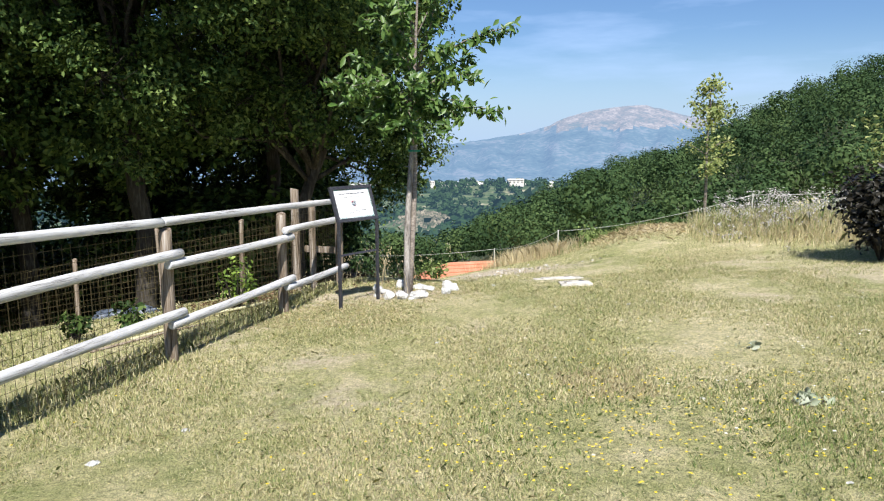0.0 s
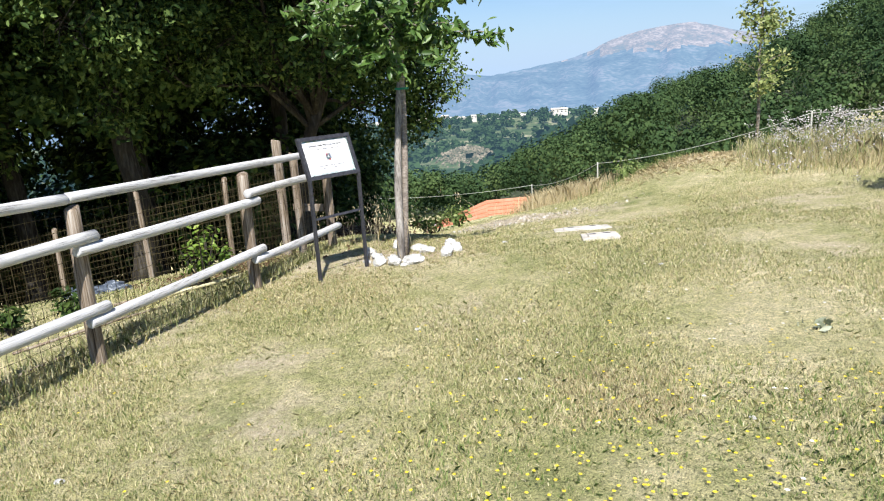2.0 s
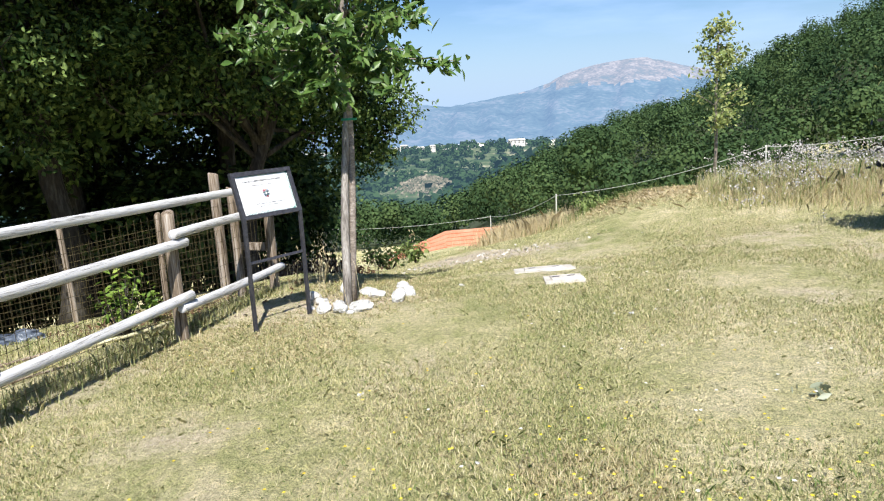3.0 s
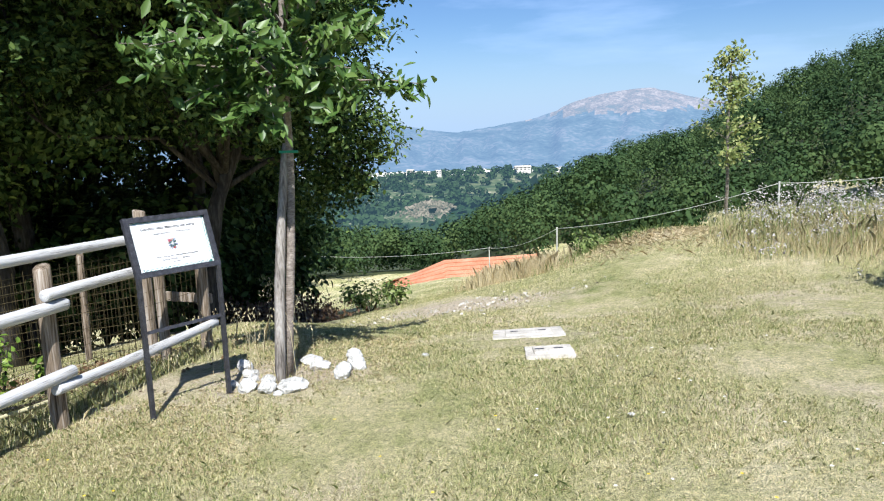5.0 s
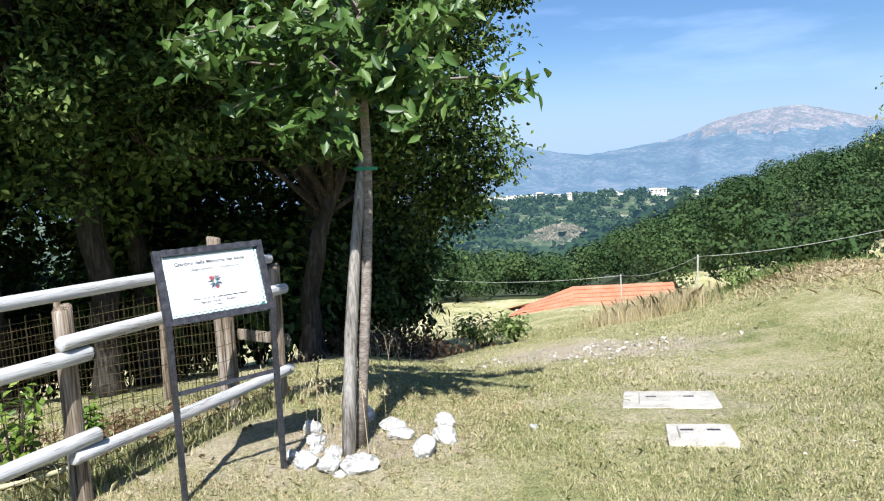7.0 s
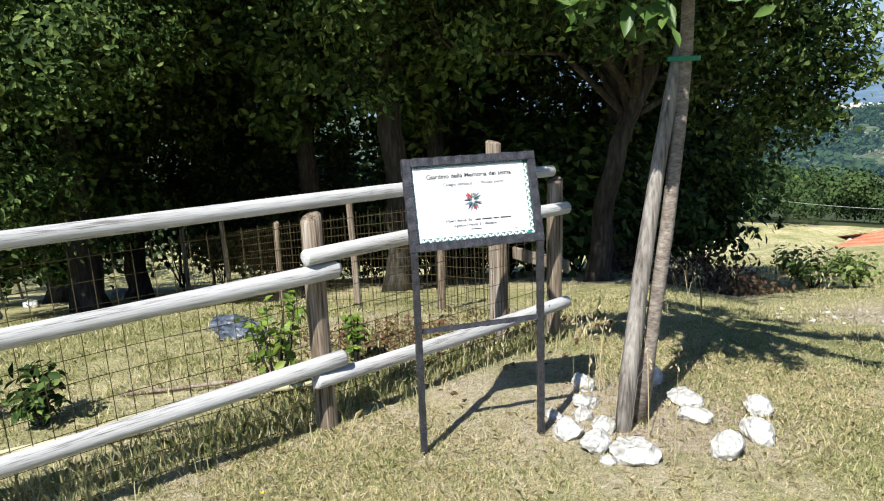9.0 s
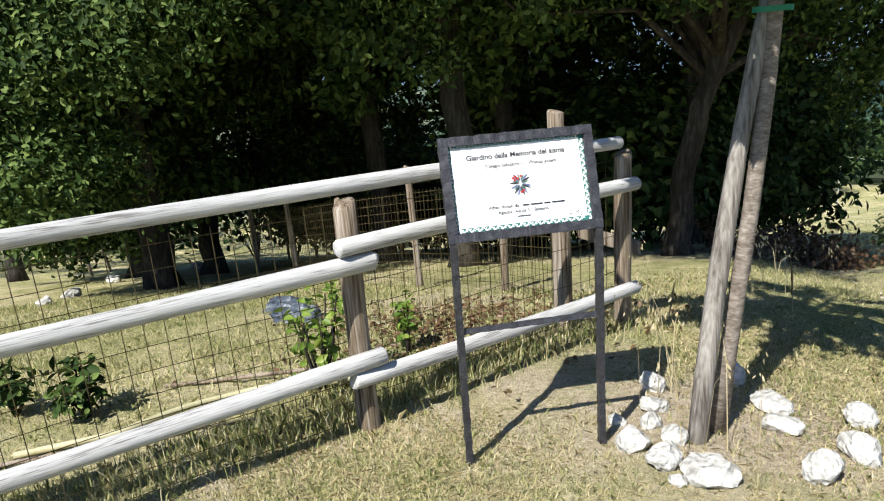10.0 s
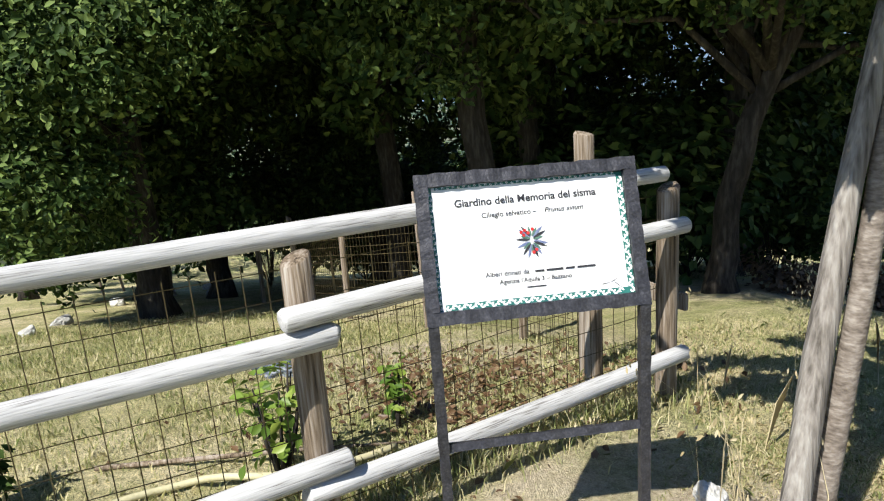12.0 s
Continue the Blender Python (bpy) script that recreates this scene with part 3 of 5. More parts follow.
# ---- far houses ----
def house(x, y, z, w, d, h, turn, label, storeys=2):
    e = thing("house", label, "house", (x, y, z), "far houses of the valley")
    e.rotation_euler = (0, 0, radians(turn))
    bm = bmesh.new()
    bmesh.ops.create_cube(bm, size=1, matrix=Matrix.Translation((0, 0, h / 2 - 2)) @ Matrix.Diagonal((w, d, h + 4, 1)))
    part("wall", bm, M_WALL, e)
    bm = bmesh.new()
    a = [bm.verts.new(p) for p in ((-w * .54, -d * .56, h), (w * .54, -d * .56, h), (w * .54, d * .56, h), (-w * .54, d * .56, h), (-w * .5, 0, h + d * .2), (w * .5, 0, h + d * .2))]
    for q in ((0, 1, 5, 4), (2, 3, 4, 5), (0, 4, 3), (1, 2, 5), (3, 2, 1, 0)):
        bm.faces.new([a[i] for i in q])
    part("roof", bm, M_CONC, e)
    cols = max(2, int(w / 5))
    for s in range(storeys):
        for c in range(cols):
            bm = bmesh.new()
            bmesh.ops.create_cube(bm, size=1, matrix=Matrix.Translation((-w / 2 + (c + .5) * w / cols, -d / 2, (s + .55) * h / storeys)) @ Matrix.Diagonal((w / cols * .35, 0.2, h / storeys * .45, 1)))
            part("window", bm, M_DARKGLASS, e)
    return e


house(37, 895, Z(37, 895) + 5, 20, 9, 4, 8, "long pale farm building on the valley hill")
house(-105, 897, Z(-105, 897) + 5, 9, 7, 6, -10, "tall white house among valley trees")
house(-70, 905, Z(-70, 905) + 4, 7, 6, 4, 20, "small white house among valley trees")
rng = np.random.default_rng(5)
vs, fs = [], []
for _ in range(330):
    a = radians(rng.choice([rng.normal(-2, 4), rng.uniform(-22, 14), rng.normal(5, 3)]))
    r = rng.choice([rng.normal(2500, 120), rng.uniform(1900, 2750)])
    x, y = r * math.sin(a), r * math.cos(a)
    z, w, d, hh = Z(x, y) - 1, rng.uniform(7, 18), rng.uniform(6, 11), rng.uniform(5, 11)
    o = len(vs)
    vs += [(x + sx * w / 2, y + sy * d / 2, z) for sx, sy in ((-1, -1), (1, -1), (1, 1), (-1, 1))] + [(x + sx * w / 2, y + sy * d / 2, z + hh) for sx, sy in ((-1, -1), (1, -1), (1, 1), (-1, 1))]
    vs += [(x - w / 2, y, z + hh + d * .25), (x + w / 2, y, z + hh + d * .25)]
    fs += [tuple(i + o for i in q) for q in ((0, 1, 5, 4), (1, 2, 6, 5), (2, 3, 7, 6), (3, 0, 4, 7), (4, 5, 9, 8), (6, 7, 8, 9), (5, 6, 9), (7, 4, 8))]
tagged(mesh_ob("valley_town", vs, fs, M_WALL), "tiny white houses of a town across the valley", "town", kind="stuff")


# ---- orange-roofed shed below the meadow ----
def orange_shed():
    x0, y0 = -0.7, 43.0
    zt = -7.45
    e = thing("low_shed", "low shed with broad orange terracotta roof below the meadow", "shed", (x0, y0, zt))
    bm = bmesh.new()
    bmesh.ops.create_cube(bm, size=1, matrix=Matrix.Translation((-0.8, 3, -1.9)) @ Matrix.Diagonal((8.6, 5.5, 2.4, 1)))
    part("wall", bm, M_WALL, e)

    def slope(name, corners, rows, label=""):
        """A roof slope with raised courses of tiles."""
        bm = bmesh.new()
        a, b, c, d = [Vector(p) for p in corners]
        n = (b - a).cross(d - a).normalized() * 0.05
        for i in range(rows):
            s0, s1 = i / rows, (i + 1) / rows
            p = [a.lerp(d, s0), b.lerp(c, s0), b.lerp(c, s1), a.lerp(d, s1)]
            q = [bm.verts.new(p[0] + n), bm.verts.new(p[1] + n), bm.verts.new(p[2]), bm.verts.new(p[3]), bm.verts.new(p[0]), bm.verts.new(p[1])]
            bm.faces.new(q[:4])
            bm.faces.new((q[4], q[5], q[1], q[0]))
        bmesh.ops.remove_doubles(bm, verts=bm.verts, dist=0.002)
        part(name, bm, M_TILE, e, label)

    slope("roof", [(-6.2, -1.0, -0.75), (-1.0, -1.0, -0.5), (-1.4, 3.0, 1.12), (-4.0, 3.0, 0.05)], 9)
    slope("roof", [(-1.0, -1.0, -0.5), (4.4, -1.0, -0.1), (4.4, 3.0, 1.42), (-1.4, 3.0, 1.12)], 10)
    slope("roof", [(4.4, 6.2, -0.2), (-6.2, 6.2, -1.1), (-4.0, 3.0, 0.05), (4.4, 3.0, 1.42)], 8)


orange_shed()


# ---- oaks ----
def oak(name, label, at, lobes, trunk, seed, clusters=900, per=24, leaf=0.10, group="oaks of the grove"):
    """An oak: bent tapering trunk, limbs to every lobe of the crown, leaves in twig clusters."""
    rng = np.random.default_rng(seed)
    x, y = at
    e = thing(name, label, "tree", (x, y, Z(x, y) - 0.05), group)
    top = Vector(trunk[-1][:3])
    pts = [t[:3] for t in trunk]
    fine, rad = [], []
    for i in range(len(pts) - 1):
        for k in range(4):
            s = k / 4
            fine.append(tuple(Vector(pts[i]).lerp(Vector(pts[i + 1]), s) + Vector(rng.normal(0, 0.02, 3)) * (i + k > 0)))
            rad.append((trunk[i][3] * (1 - s) + trunk[i + 1][3] * s) * (1 + (0.35 if i + k == 0 else 0)))
    fine.append(pts[-1])
    rad.append(trunk[-1][3])
    mesh_ob("trunk", *tube(fine, rad, 14, seed, 0.07), M_BARK, e, True)
    for c, r3 in lobes:
        start = Vector(fine[int(len(fine) * rng.uniform(0.55, 0.98)) - 1])
        end = Vector(c)
        m1 = start.lerp(end, 0.4) + Vector(rng.normal(0, 0.18, 3)) + Vector((0, 0, 0.15))
        m2 = start.lerp(end, 0.75) + Vector(rng.normal(0, 0.15, 3))
        r0 = trunk[-1][3] * rng.uniform(0.4, 0.7)
        shapes = []
        shapes.append(tube([start, m1, m2, end], [r0, r0 * 0.7, r0 * 0.45, r0 * 0.2], 7, seed, 0.05))
        for _ in range(7):
            d = Vector(rng.normal(0, 1, 3)).normalized()
            tip = end + Vector((d.x * r3[0], d.y * r3[1], d.z * r3[2])) * 0.85
            b0 = m2.lerp(end, rng.uniform(0, 1))
            shapes.append(tube([b0, b0.lerp(tip, 0.5) + Vector(rng.normal(0, 0.08, 3)), tip], [r0 * 0.22, r0 * 0.14, 0.006], 5, seed, 0))
        mesh_ob("limb", *join(shapes), M_BARK, e, True)
    vol = np.array([r3[0] * r3[1] + r3[0] * r3[2] for _, r3 in lobes])
    vol = vol / vol.sum()
    vs, fs, o = [], [], 0
    for (c, r3), share in zip(lobes, vol):
        p, d = shell(rng, c, r3, max(4, int(clusters * share / 9)), 0.55)
        p = np.repeat(p, 9, axis=0) + rng.normal(0, 1, (len(p) * 9, 3)) * np.array([0.24, 0.24, 0.13])
        d = np.repeat(d, 9, axis=0)
        pc = np.repeat(p, per, axis=0) + rng.normal(0, 0.10, (len(p) * per, 3))
        dn = np.repeat(d, per, axis=0) + np.array([0, 0, 0.5])
        v, f = leaves(pc, dn, leaf, rng, 0.52, 0.35, 0.75)
        vs.append(v)
        fs.append(f + o)
        o += len(v)
    quick_mesh("crown", np.vstack(vs), np.vstack(fs), M_OAK, e)
    return e


def lobes_around(rng, n, cx, cy, z0, z1, spread, r0, r1):
    out = []
    for _ in range(n):
        a, u = rng.uniform(0, 6.28), rng.uniform(0, 1)
        k = spread * math.sqrt(rng.uniform(0.15, 1)) * (1 - 0.35 * u)
        r = rng.uniform(r0, r1)
        out.append(((cx + k * math.cos(a), cy + k * math.sin(a), z0 + (z1 - z0) * u), (r, r, r * 0.75)))
    return out


# the leaning oak whose low branches hang over the meadow beside the cherry
rg = np.random.default_rng(21)
lob = [((2.3, 1.2, 2.7), (0.95, 1.0, 0.8)), ((2.5, 1.6, 3.9), (0.95, 1.0, 0.8)), ((2.0, 1.5, 5.0), (1.1, 1.1, 0.9)), ((2.0, 0.3, 3.4), (1.0, 0.9, 0.8)),
       ((1.2, -0.9, 3.5), (1.0, 0.9, 0.55)), ((0.2, -1.7, 3.4), (1.0, 0.9, 0.5)), ((-0.9, -1.9, 3.5), (0.9, 0.9, 0.5)), ((1.3, 0.0, 5.2), (1.2, 1.2, 0.9)), ((0.3, -1.2, 5.0), (1.2, 1.1, 0.8)),
       ((2.2, 2.0, 1.9), (0.6, 0.7, 0.45)), ((1.9, 0.6, 6.3), (1.2, 1.2, 0.9))]
lob += lobes_around(rg, 9, 0.2, 0.4, 4.0, 8.5, 1.9, 0.9, 1.3)
# overhanging lobes above the view, added to shade trunk and grove interior
lob += [((1.9, -3.9, 5.8), (1.1, 0.8, 0.7)), ((2.5, -3.9, 6.0), (1.0, 0.8, 0.7)), ((0.9, -3.3, 6.0), (1.2, 1.0, 0.8)), ((-0.6, -3.5, 6.2), (1.2, 1.0, 0.8)), ((2.3, -2.6, 6.2), (1.2, 1.0, 0.8)), ((-1.8, -3.2, 6.6), (1.2, 1.0, 0.8)), ((1.5, -1.8, 7.0), (1.3, 1.2, 0.8))]
# the last three here are added as well, mostly unseen, to shade the trunk
lob += [((2.75, 1.6, 2.4), (0.6, 0.7, 0.6)), ((2.7, 1.2, 3.3), (0.75, 0.8, 0.7)), ((1.1, -2.6, 4.7), (0.9, 0.9, 0.5)), ((0.1, -2.4, 4.6), (0.9, 0.9, 0.5)), ((2.0, -2.3, 4.7), (0.9, 0.9, 0.5))]
lob = [((c[0] - 0.62, c[1], c[2]), r) for c, r in lob]
oak("oak_tree", "leaning dark-barked oak with low green branches", (-3.15, 12.6), lob, [(0, 0, 0, 0.16), (0.05, 0, 0.9, 0.125), (0.2, 0.1, 1.8, 0.11), (0.55, 0.25, 2.8, 0.10), (0.6, 0.3, 4.2, 0.08)], 31, 6000, 18, 0.090)

# the tall oak behind the fence
rg = np.random.default_rng(22)
lob = lobes_around(rg, 12, 0, 0, 4.6, 8.6, 2.2, 0.9, 1.4) + [((1.6, -1.2, 3.9), (0.9, 0.8, 0.5)), ((0.6, -1.9, 4.1), (0.9, 0.9, 0.5)), ((0.3, -0.9, 3.0), (0.35, 0.4, 0.45))]
# high forward lobes out of view, added to darken the grove behind
lob += [((0.6, -3.6, 6.8), (1.2, 0.9, 0.7)), ((-0.8, -3.7, 7.0), (1.2, 0.9, 0.7)), ((1.9, -3.4, 6.8), (1.2, 0.9, 0.7)), ((-2.1, -3.4, 7.0), (1.2, 0.9, 0.7)), ((0.9, -3.0, 7.0), (1.3, 1.1, 0.8)), ((-0.8, -3.1, 7.1), (1.3, 1.1, 0.8)), ((2.2, -2.2, 7.3), (1.3, 1.1, 0.8)), ((-2.2, -2.4, 7.0), (1.3, 1.1, 0.8))]
TALL = [(0, 0, 0, 0.19), (0.05, 0.05, 1.4, 0.16), (-0.05, 0, 3.0, 0.15), (0.1, 0.1, 5.0, 0.12), (0, 0.2, 6.8, 0.08)]
tall_lobes = lob
oak("oak_tree", "tall oak with rough bark behind the fence", (-5.6, 11.5), lob, [(0, 0, 0, 0.19), (0.05, 0.05, 1.4, 0.16), (-0.05, 0, 3.0, 0.15), (0.1, 0.1, 5.0, 0.12), (0, 0.2, 6.8, 0.08)], 32, 4200, 18, 0.095)

# the low spreading oak over the paddock
rg = np.random.default_rng(23)
lob = [((0.6, -1.2, 1.9), (0.9, 0.8, 0.7)), ((-0.3, -1.5, 2.7), (1.0, 0.9, 0.8)), ((0.9, -1.0, 3.2), (1.0, 0.9, 0.7)), ((-1.3, -0.8, 2.0), (1.0, 0.9, 0.8)), ((-2.0, -0.1, 2.9), (1.0, 0.9, 0.8)), ((0.2, -0.9, 4.3), (1.2, 1.1, 0.9)), ((-1.2, -0.7, 4.0), (1.1, 1.0, 0.9)), ((-0.5, -1.0, 1.3), (0.7, 0.6, 0.5))]
lob += lobes_around(rg, 8, -0.2, 0.3, 3.5, 6.8, 1.8, 0.9, 1.3)
LOW_TRUNK = [(0, 0, 0, 0.22), (0.05, 0, 1.2, 0.18), (-0.1, 0.05, 2.6, 0.15), (0, 0.1, 4.6, 0.10)]
low_lobes = lob
oak("oak_tree", "spreading oak with sunlit low foliage over the paddock", (-8.7, 8.7), lob, [(0, 0, 0, 0.22), (0.05, 0, 1.2, 0.18), (-0.1, 0.05, 2.6, 0.15), (0, 0.1, 4.6, 0.10)], 33, 4600, 18, 0.095)

# deeper in the grove stand more of both kinds, with coarser sprays of leaves
SHADED = "shaded oak deeper in the grove"
tall = oak("oak_tree", SHADED, (-6.6, 13.6), tall_lobes, TALL, 34, 2900, 14, 0.15)
low = oak("oak_tree", SHADED, (-11.8, 14.5), low_lobes, LOW_TRUNK, 35, 2900, 14, 0.15)
# the tall copy at (-8.3, 12.3) is added for the shade of its overhang
for ob, x, y, turn, size in [(tall, -4.4, 15.4, 170, 1.0), (tall, -8.6, 16.0, 250, 1.05), (low, -11.6, 10.8, 20, 1.0), (tall, -8.3, 12.3, 8, 1.0), (low, -13.6, 10.2, 0, 1.2), (low, -15.5, 11.0, 60, 1.2), (low, -7.4, 15.2, 190, 0.9), (tall, -18.5, 9.0, 100, 1.0), (low, -5.4, 18.5, 100, 1.0)]:
    c = copy_thing(ob, pose(x, y, Z(x, y) - 0.05, 0, 0, turn))
    c.scale = (size, size, size)


# undergrowth in the shade of the grove
def shrub(name, label, category, x, y, r, hgt, n, leaf, material, seed, stems=6, group="", width=0.55, base=0.0):
    rng = np.random.default_rng(seed)
    e = thing(name, label, category, (x, y, Z(x, y) - 0.02), group)
    sh = []
    tips = []
    for _ in range(stems):
        a, k = rng.uniform(0, 6.28), rng.uniform(0.2, 0.9)
        tip = Vector((r * k * math.cos(a), r * k * math.sin(a), hgt * rng.uniform(0.65, 1.0)))
        mid = tip * 0.5 + Vector(rng.normal(0, 0.05 * r, 3))
        sh.append(tube([(0, 0, 0), mid, tip], [0.012, 0.008, 0.003], 5, seed))
        tips += [mid.lerp(tip, s) for s in (0.1, 0.4, 0.7, 1.0)]
    mesh_ob("stalk", *join(sh), M_BARK, e, True)
    tips = np.array([tuple(t) for t in tips])
    c = tips[rng.integers(0, len(tips), n)] + rng.normal(0, 1, (n, 3)) * np.array([r * 0.22, r * 0.22, hgt * 0.13])
    c[:, 2] = np.maximum(c[:, 2], base)
    d = c - np.array([0, 0, hgt * 0.3])
    d /= np.linalg.norm(d, axis=1)[:, None] + 1e-9
    v, f = leaves(c, d + np.array([0, 0, 0.5]), leaf, rng, width, 0.3, 0.7)
    quick_mesh("foliage", v, f, material, e)
    return e


rg = np.random.default_rng(41)
for k in range(44):
    x, y = rg.uniform(-16, -4.0), rg.uniform(13.8, 22)
    shrub("undergrowth_shrub", "dark leafy undergrowth in the oaks' shade", "shrub", x, y, rg.uniform(1.0, 1.6), rg.uniform(1.8, 3.8), 1500, 0.20, M_OAK, 400 + k, 9, "undergrowth of the grove")
shrub("undergrowth_shrub", "dark leafy undergrowth in the oaks' shade", "shrub", -13.2, 12.6, 1.5, 4.8, 2600, 0.20, M_OAK, 450, 12, "undergrowth of the grove")


# ---- fence ----
POSTS = [(-3.27, -0.55), (-2.86, 1.30), (-2.47, 3.15), (-2.09, 5.0), (-1.69, 6.8), (-1.46, 8.60)]
MID = [0.95, 0.93, 0.89, 0.83, 0.79, 0.755]
LOW = [0.54, 0.49, 0.44, 0.345, 0.275, 0.13]
TOP = [1.34, 1.26, 1.19, 1.12, 1.06, 0.985]


def wire_net(name, a, b, z0a, z1a, z0b, z1b, parent, label="", dx=0.075, dz=0.10, r=0.0016):
    """A welded wire net between two posts: square wires as thin prisms."""
    a, b = Vector((*a, 0)), Vector((*b, 0))
    length = (b - a).length
    vs, fs = [], []
    rng = np.random.default_rng(int(length * 1000))

    def bar(p, q):
        d = (q - p).normalized()
        s = d.orthogonal().normalized() * r * 1.3
        t = d.cross(s)
        o = len(vs)
        for e in (p, q):
            for k in (s, -s * 0.5 + t * 0.87, -s * 0.5 - t * 0.87):
                vs.append(tuple(e + k))
        for k in range(3):
            fs.append((o + k, o + (k + 1) % 3, o + 3 + (k + 1) % 3, o + 3 + k))

    nx = int(length / dx)
    bulge = [(0.018 * math.sin(i * 0.37) + 0.01 * math.sin(i * 0.11 + 2)) for i in range(nx + 1)]
    side = (b - a).normalized().cross(Vector((0, 0, 1)))
    rows = int((z1a - z0a) / dz)

    def at(i, j):
        s = i / nx
        lo, hi = z0a + (z0b - z0a) * s, z1a + (z1b - z1a) * s
        p = a.lerp(b, s) + side * bulge[i] * math.sin(3.1 * j / max(1, rows))
        p.z = lo + (hi - lo) * j / rows
        return p

    for i in range(nx + 1):
        bar(at(i, 0), at(i, rows) + Vector((0, 0, 0.03)))
    for j in range(rows + 1):
        for i in range(0, nx, 3):
            bar(at(i, j), at(min(nx, i + 3), j))
    ob = mesh_ob(name, vs, fs, M_WIRE, parent)
    if label:
        ob["label"] = label


def fence():
    e = thing("wooden_fence", "weathered grey round-log fence backed with wire netting", "fence")
    n = len(POSTS)
    for i, (x, y) in enumerate(POSTS):
        g = Z(x, y)
        top = TOP[i] - 0.06
        log("post", (x, y, g - 0.15), (x + 0.005, y, top), 0.052, e, M_POST, 50 + i, taper=0.06, slant=0.02)
    for i in range(n - 1):
        (x0, y0), (x1, y1) = POSTS[i], POSTS[i + 1]
        d = Vector((x1 - x0, y1 - y0, 0)).normalized()
        s = Vector((d.y, -d.x, 0)) * 0.086
        # rails run past their posts; ends alternate above and below
        last = i == n - 2
        for zs, r, up0, up1, tag in ((MID, 0.0375, 0.03 if i % 2 == 0 else -0.045, -0.045 if i % 2 == 1 else 0.045, "mid"), (LOW, 0.0375, -0.035, 0.035, "low")):
            if tag == "mid":
                up0, up1 = ((-0.03, 0.035) if i < 3 else (-0.035, -0.045) if i == 3 else (0.045, 0.0))
            a = Vector((x0, y0, zs[i] + up0)) + s - d * 0.10
            b = Vector((x1, y1, zs[i + 1] + (0 if last else up1))) + s + d * (0.075 if not last else 0.02)
            log("rail", a, b, r, e, M_RAIL, 70 + i * 3 + (tag == "low"), taper=-0.06)
    for i, j in ((0, 1), (1, 3), (3, 5)):
        a, b = Vector((*POSTS[i], TOP[i])), Vector((*POSTS[j], TOP[j]))
        d = (b - a).normalized()
        log("rail", a - d * 0.02, b + d * (-0.02 if j == n - 1 else -0.03), 0.0365, e, M_RAIL, 90 + i)
    for i in range(n - 1):
        (x0, y0), (x1, y1) = POSTS[i], POSTS[i + 1]
        off = Vector((-(y1 - y0), x1 - x0, 0)).normalized() * 0.06
        wire_net("wire_net", (x0 + off.x, y0 + off.y), (x1 + off.x, y1 + off.y), Z(x0, y0) + 0.02, TOP[i] - 0.11, Z(x1, y1) + 0.02, TOP[i + 1] - 0.11, e, "thin rusty wire netting")
    return e


fence()


def gate_posts():
    """The pair of tall squared posts at the corner and the cross board on them."""
    e = thing("corner_posts", "pair of tall weathered squared corner posts", "post", (-2.1, 8.9, 0))
    for k, (dx, dy, top, r) in enumerate(((0.0, -0.05, 1.12, 0.055), (0.33, -0.46, 1.0, 0.045))):
        g = Z(-2.1 + dx, 8.9 + dy)
        log("post", (dx, dy, g - 0.2), (dx, dy, top), r, e, M_POST, 120 + k, slant=0.01)
    bm = bmesh.new()
    bmesh.ops.create_cube(bm, size=1, matrix=Matrix.Translation((0.36, -0.02, 0.30)) @ Matrix.Rotation(radians(-14), 4, "Z") @ Matrix.Diagonal((0.55, 0.03, 0.09, 1)))
    bmesh.ops.bevel(bm, geom=bm.edges, offset=0.006, segments=2, affect="EDGES")
    part("board", bm, M_POST, e)


gate_posts()


def back_fence():
    e = thing("netting_fence", "old wire netting on thin wooden stakes behind the fence", "fence")
    line = [(-2.1, 8.95), (-3.05, 9.35), (-4.3, 9.5), (-5.7, 9.6), (-7.2, 9.9), (-8.8, 10.2)]
    for i, (x, y) in enumerate(line[1:]):
        g = Z(x, y)
        log("stake", (x, y, g - 0.1), (x + 0.03 * (-1) ** i, y, g + 1.12 + 0.12 * math.sin(i * 2.3)), 0.034, e, M_POST, 140 + i, slant=0.015)
    for i in range(len(line) - 1):
        (x0, y0), (x1, y1) = line[i], line[i + 1]
        wire_net("wire_net", line[i], line[i + 1], Z(x0, y0), Z(x0, y0) + 0.95, Z(x1, y1), Z(x1, y1) + 0.95, e, dx=0.06, dz=0.08, r=0.0018)


back_fence()
rg = np.random.default_rng(61)
for k, (px, py) in enumerate([(-17.5, 10.4), (-18.6, 11.2), (-19.5, 12.6), (-18.2, 13.8), (-16.6, 14.4), (-20.5, 9.4), (-15.2, 14.6), (-14.0, 14.7)]):
    e = thing("paddock_stake", "thin pale stake at the paddock's far edge", "stake", (px, py, Z(px, py) - 0.1), "stakes of the paddock")
    log("stake", (0, 0, 0), (rg.normal(0, 0.08), rg.normal(0, 0.08), rg.uniform(0.9, 1.5)), 0.035, e, M_POST, 160 + k)


